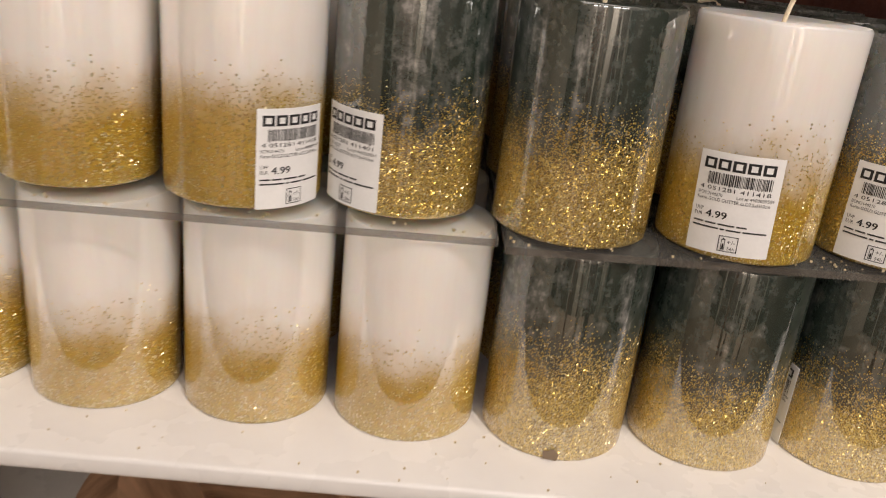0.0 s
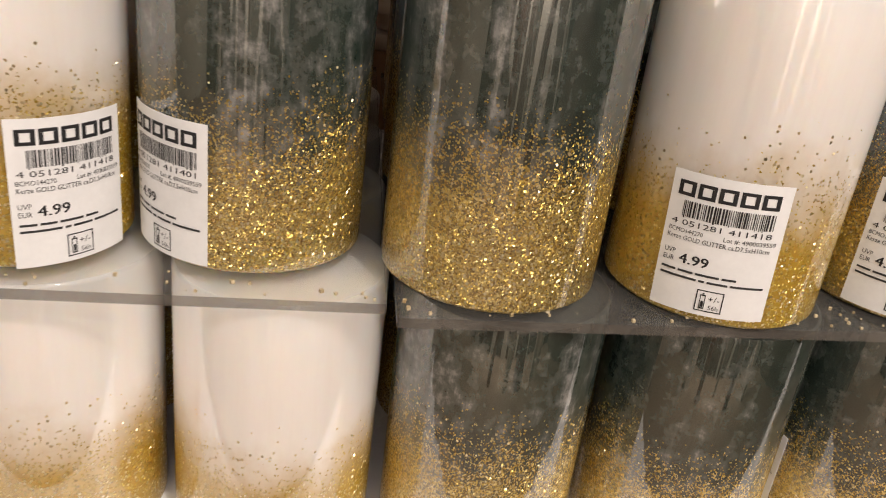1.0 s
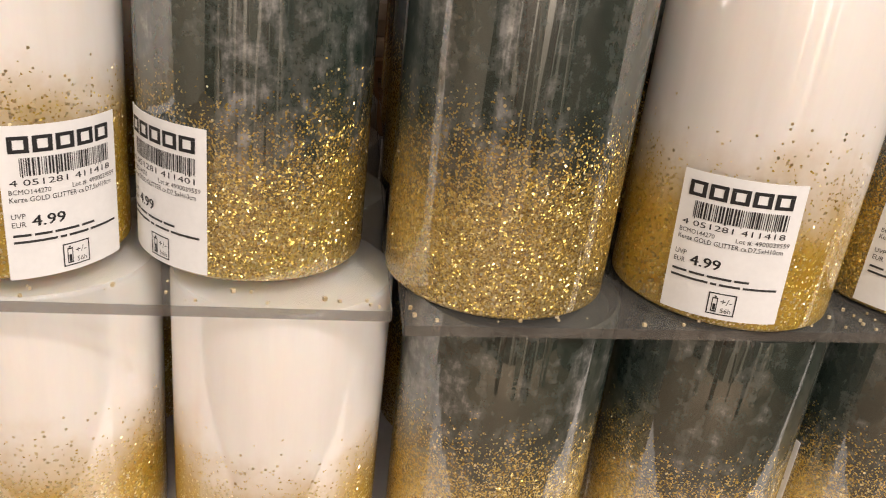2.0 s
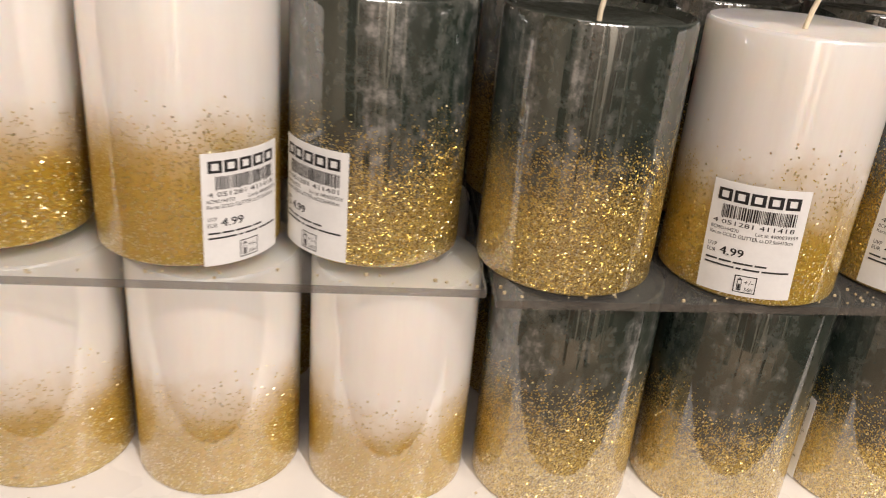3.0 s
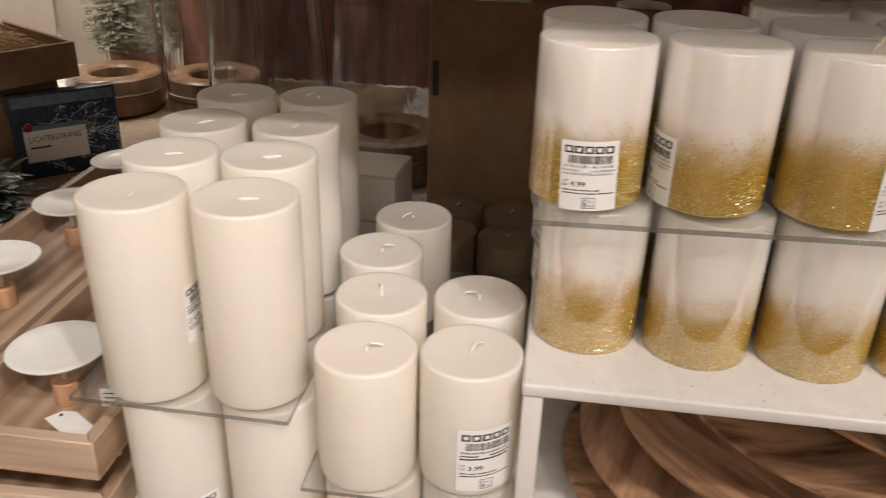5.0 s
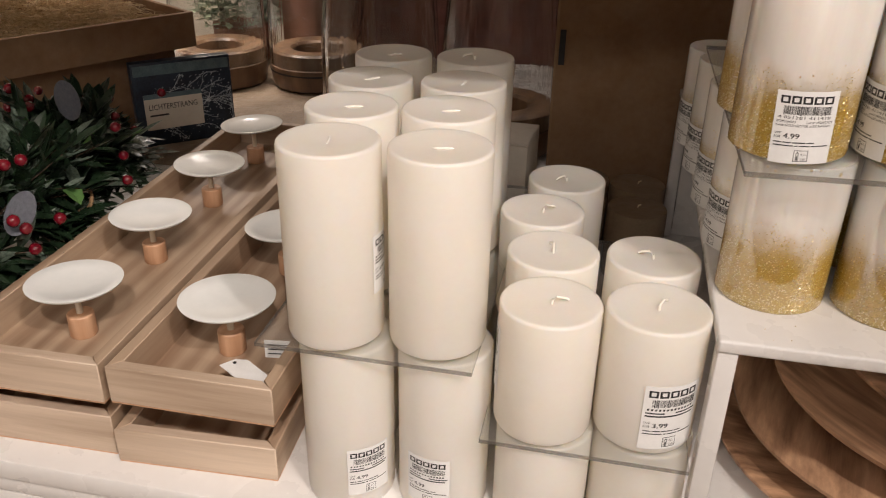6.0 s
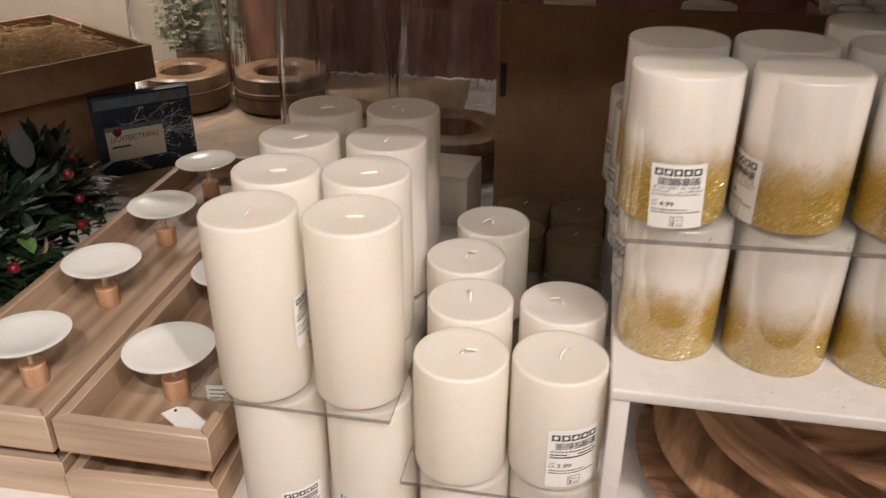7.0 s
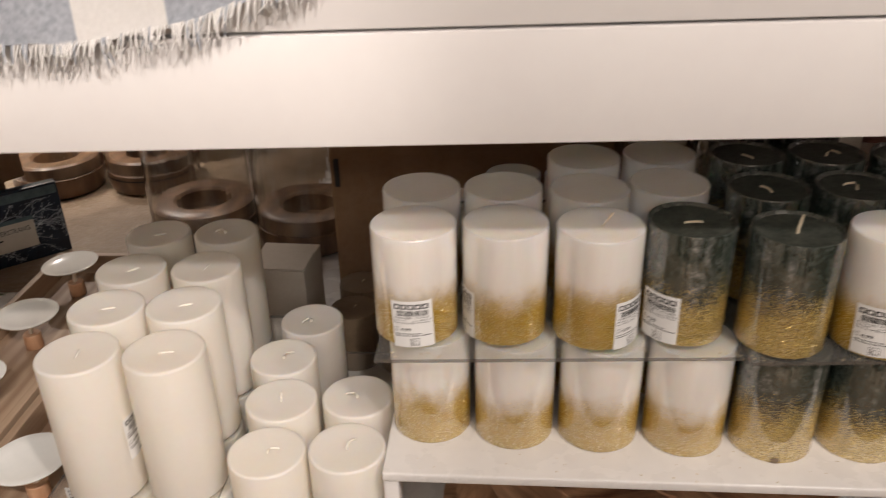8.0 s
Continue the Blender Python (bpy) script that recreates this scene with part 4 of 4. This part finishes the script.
for k in range(3):
    for j in range(6):
        for i in range(6):
            c = tagged(new("small_candle", cup), "small pale round candle in a heap", "candle", "small pale candles")
            c.matrix_basis = pose(0.048 + i * 0.0475 + 0.012 * (k % 2), 1.000 + j * 0.052 + 0.01 * (k % 2), 1.1352 + k * 0.0187, 0, 0, 17 * i)

side_box = thing("carton_box", (0.325, 1.150, TABLE), "white carton beside the heap of small candles", "box")
part("carton", box(0, 0.125, 0, 0.16, 0, 0.385, 0.0015), WHITE_BOX, side_box)
part("lid_flap", box(0.001, 0.124, 0.002, 0.158, 0.3855, 0.3875), WHITE_BOX, side_box)

# ---- leafy garland with berries beside the trays ----
garland = thing("leaf_garland", (-0.966, 0.325, TABLE), "dark green leafy garland with red berries", "garland")


FELTS = (((0.068, 0.115, 0.158), 40, 15, 20), ((-0.012, 0.320, 0.202), 62, -10, 35))


def spine(s):
    return Vector((0.030 - 0.115 * s, 0.455 * s, 0.082 + 0.020 * math.sin(3.1 * s)))


rng = random.Random(8)
stems, darks, frosts, fresh = bmesh.new(), bmesh.new(), bmesh.new(), bmesh.new()
tube([spine(i / 12) for i in range(13)], 0.012, 8, stems)
for k in range(330):
    p = spine(rng.random())
    a = rng.uniform(-0.5, 3.64)
    out = Vector((math.cos(a), rng.uniform(-0.7, 0.7), 0.75 * math.sin(a))).normalized()
    n = rng.uniform(0.05, 0.120) * (1.0 - 1.1 * max(0.0, p.y - 0.16))
    q = p + out * n + Vector((0, 0, rng.uniform(-0.01, 0.02)))
    if q.z < 0.012:
        q.z = 0.012 + 0.02 * rng.random()
    if q.y < 0.22:
        q.x = min(q.x, 0.055)
    if min((q - Vector(f[0])).length for f in FELTS) < 0.05:
        continue
    m = (p + q) / 2 + Vector((0, 0, 0.012))
    tube([p, m, q], 0.0013, 4, stems, 0.5)
    for s in range(9):
        u = 0.35 + 0.65 * s / 8
        at = p.lerp(m, u * 2) if u < 0.5 else m.lerp(q, u * 2 - 1)
        way = out + Vector((rng.uniform(-0.9, 0.9), rng.uniform(-0.9, 0.9), rng.uniform(-0.5, 0.8)))
        to = rng.random()
        if at.z < 0.012 or (at.x > 0.055 and at.y < 0.20) or min((at + way * 0.015 - Vector(f[0])).length for f in FELTS) < 0.052:
            continue
        sprig(fresh if to > 0.97 else frosts if to > 0.80 else darks, at, way, rng.uniform(0.024, 0.048), rng.uniform(0.0050, 0.0100), rng.uniform(0.0, 0.6))
part("stem", stems, TWIG, garland)
part("dark_leaves", darks, LEAF, garland, "glossy dark green leaves", False, "stuff")
part("frosted_leaves", frosts, FROST, garland, "leaves dusted with white frost", False, "stuff")
part("fresh_leaves", fresh, FRESH, garland, "bright green young leaves", False, "stuff")
ball = mesh_of(lathe([(0, -0.0062), (0.003, -0.0055), (0.0055, -0.003), (0.0063, 0), (0.0055, 0.003), (0.003, 0.0055), (0.0008, 0.0060), (0, 0.0054)], 16), "berry", BERRY)
for k in range(34):
    p = spine(rng.random())
    a = rng.uniform(0.3, 2.4)
    b = part("berry", ball, None, garland)
    at = p + Vector((math.cos(a), rng.uniform(-0.4, 0.4), 0.8 * math.sin(a))).normalized() * rng.uniform(0.095, 0.132)
    b.matrix_basis = Matrix.Translation((min(at.x, 0.07 + 0.1 * at.y), at.y, at.z))
for at, rx, ry, rz in FELTS:
    f = part("felt_leaf", lathe([(0, 0), (0.024, 0), (0.0255, 0.0008), (0.024, 0.0016), (0, 0.0016)], 30), FELT, garland, "grey felt leaf")
    f.matrix_basis = pose(*at, rx, ry, rz) @ Matrix.Diagonal((0.52, 0.95, 1, 1))
loop = [(0.014 * math.cos(a * 0.5236), 0.014 * math.sin(a * 0.5236), 0.002 * math.sin(a)) for a in range(13)]
part("twine_ring", tube(loop, 0.0022, 6), TWINE, garland).matrix_basis = pose(0.050, 0.225, 0.125, 50, 20, 10)

# ---- wooden plates stacked under the bench ----
plate_prof = [(0, 0.004), (0.09, 0.003), (0.115, 0.0), (0.150, 0.010), (0.156, 0.0150), (0.1565, 0.0185), (0.152, 0.0190), (0.120, 0.0105), (0.09, 0.0090), (0, 0.0085)]
dish = mesh_of(lathe(plate_prof, 72, 0.006, 3), "body", ACACIA)
for i, (x, y, z, rx, ry, rz) in enumerate(((-0.078, 0.474, 0.000, 0, 0, 10), (-0.066, 0.480, 0.021, 0.5, 1, 75), (-0.034, 0.488, 0.044, -0.5, 2.2, 130), (0.010, 0.500, 0.068, 0.6, 3.4, 200), (0.062, 0.505, 0.096, 0, 4.5, 300), (0.11, 0.515, 0.124, 0.5, 5.0, 30))):
    c = thing("wooden_plate", (x, y, TABLE), "round acacia wood plate in a stack under the bench", "plate", "stacked wooden plates")
    c.matrix_basis = pose(x, y, TABLE + z + abs(math.sin(radians(ry))) * 0.11, rx, ry, rz * 0) @ pose(0, 0, 0, 0, 0, rz)
    part("body", dish, None, c)

# ---- fringed blanket over the shelf edge ----
blanket = thing("fringed_blanket", (0, 0, 0), "grey and white checked wool blanket with fringe", "blanket")


def hem(x):
    return 1.4490 + 0.045 * max(0, (x + 0.45) / 0.175) ** 1.7 + 0.0012 * math.sin(x * 90)


def face(x):
    return 0.275 + 0.028 * x


rows = 12
for col, (x0, x1) in enumerate(((-1.00, -0.88), (-0.88, -0.76), (-0.76, -0.64), (-0.64, -0.53), (-0.53, -0.442), (-0.442, -0.383), (-0.383, -0.329), (-0.329, -0.274))):
    bm = bmesh.new()
    n = max(4, int((x1 - x0) / 0.008))
    grid = []
    for i in range(n + 1):
        x = x0 + (x1 - x0) * i / n
        low_z = hem(x) + 0.0155
        line = []
        for j in range(rows + 1):
            z = low_z + (1.6 + 0.0133 * x + 0.006 - low_z) * j / rows
            line.append(bm.verts.new((x, face(x) - 0.002 - 0.003 * math.sin(x * 38 + z * 9), z)))
        line.append(bm.verts.new((x, 0.330, 1.6 + 0.0133 * x)))
        line.append(bm.verts.new((x, 0.56, 1.598 + 0.0133 * x)))
        grid.append(line)
    for a, b in zip(grid, grid[1:]):
        for j in range(rows + 2):
            bm.faces.new((a[j], b[j], b[j + 1], a[j + 1]))
    bm.normal_update()
    bmesh.ops.solidify(bm, geom=bm.faces[:], thickness=0.003)
    part("check", bm, WOOL_GREY if col % 2 == 0 else WOOL_WHITE, blanket)
rng = random.Random(4)
for tone, pick in ((WOOL_GREY, 0), (WOOL_WHITE, 1)):
    bm = bmesh.new()
    x = -1.0
    while x < -0.276:
        if rng.random() < (0.12 if pick == 0 else 0.85):
            z = hem(x) + 0.0185
            dx = rng.gauss(-0.002, 0.004)
            y = face(x) - 0.003
            tube([(x, y, z), (x + dx * 0.4, y - 0.003, z - 0.009), (x + dx, y + rng.uniform(-0.004, 0.003), z - rng.uniform(0.012, 0.020))], rng.uniform(0.0005, 0.0012), 4, bm, 0.5)
        x += 0.0016
    part("fringe", bm, tone, blanket, kind="stuff")

# crumbs of wax and glitter on bench and plates
rng = random.Random(2)
bm = bmesh.new()
for _ in range(150):
    where = rng.random()
    if where < 0.25:
        at = (rng.uniform(-0.26, 0.33), rng.uniform(0.303, 0.345), BENCH + 0.0004)
    else:
        x = rng.uniform(-0.27, 0.38)
        front = 0.3175 + 0.050 * (x + 0.2765) if x < 0.033 else 0.3250 + 0.065 * (x - 0.0365)
        at = (x, front + 0.0012 + abs(rng.gauss(0, 0.005)), PLATE + 0.0004)
    s = rng.uniform(0.0003, 0.0012)
    made = bmesh.ops.create_cube(bm, size=s, matrix=pose(*at, 0, 0, rng.uniform(0, 90)))
solid("wax_crumbs", bm, SPECK, "wax crumbs and glitter on bench and plates", "crumbs", kind="stuff", smooth=False)
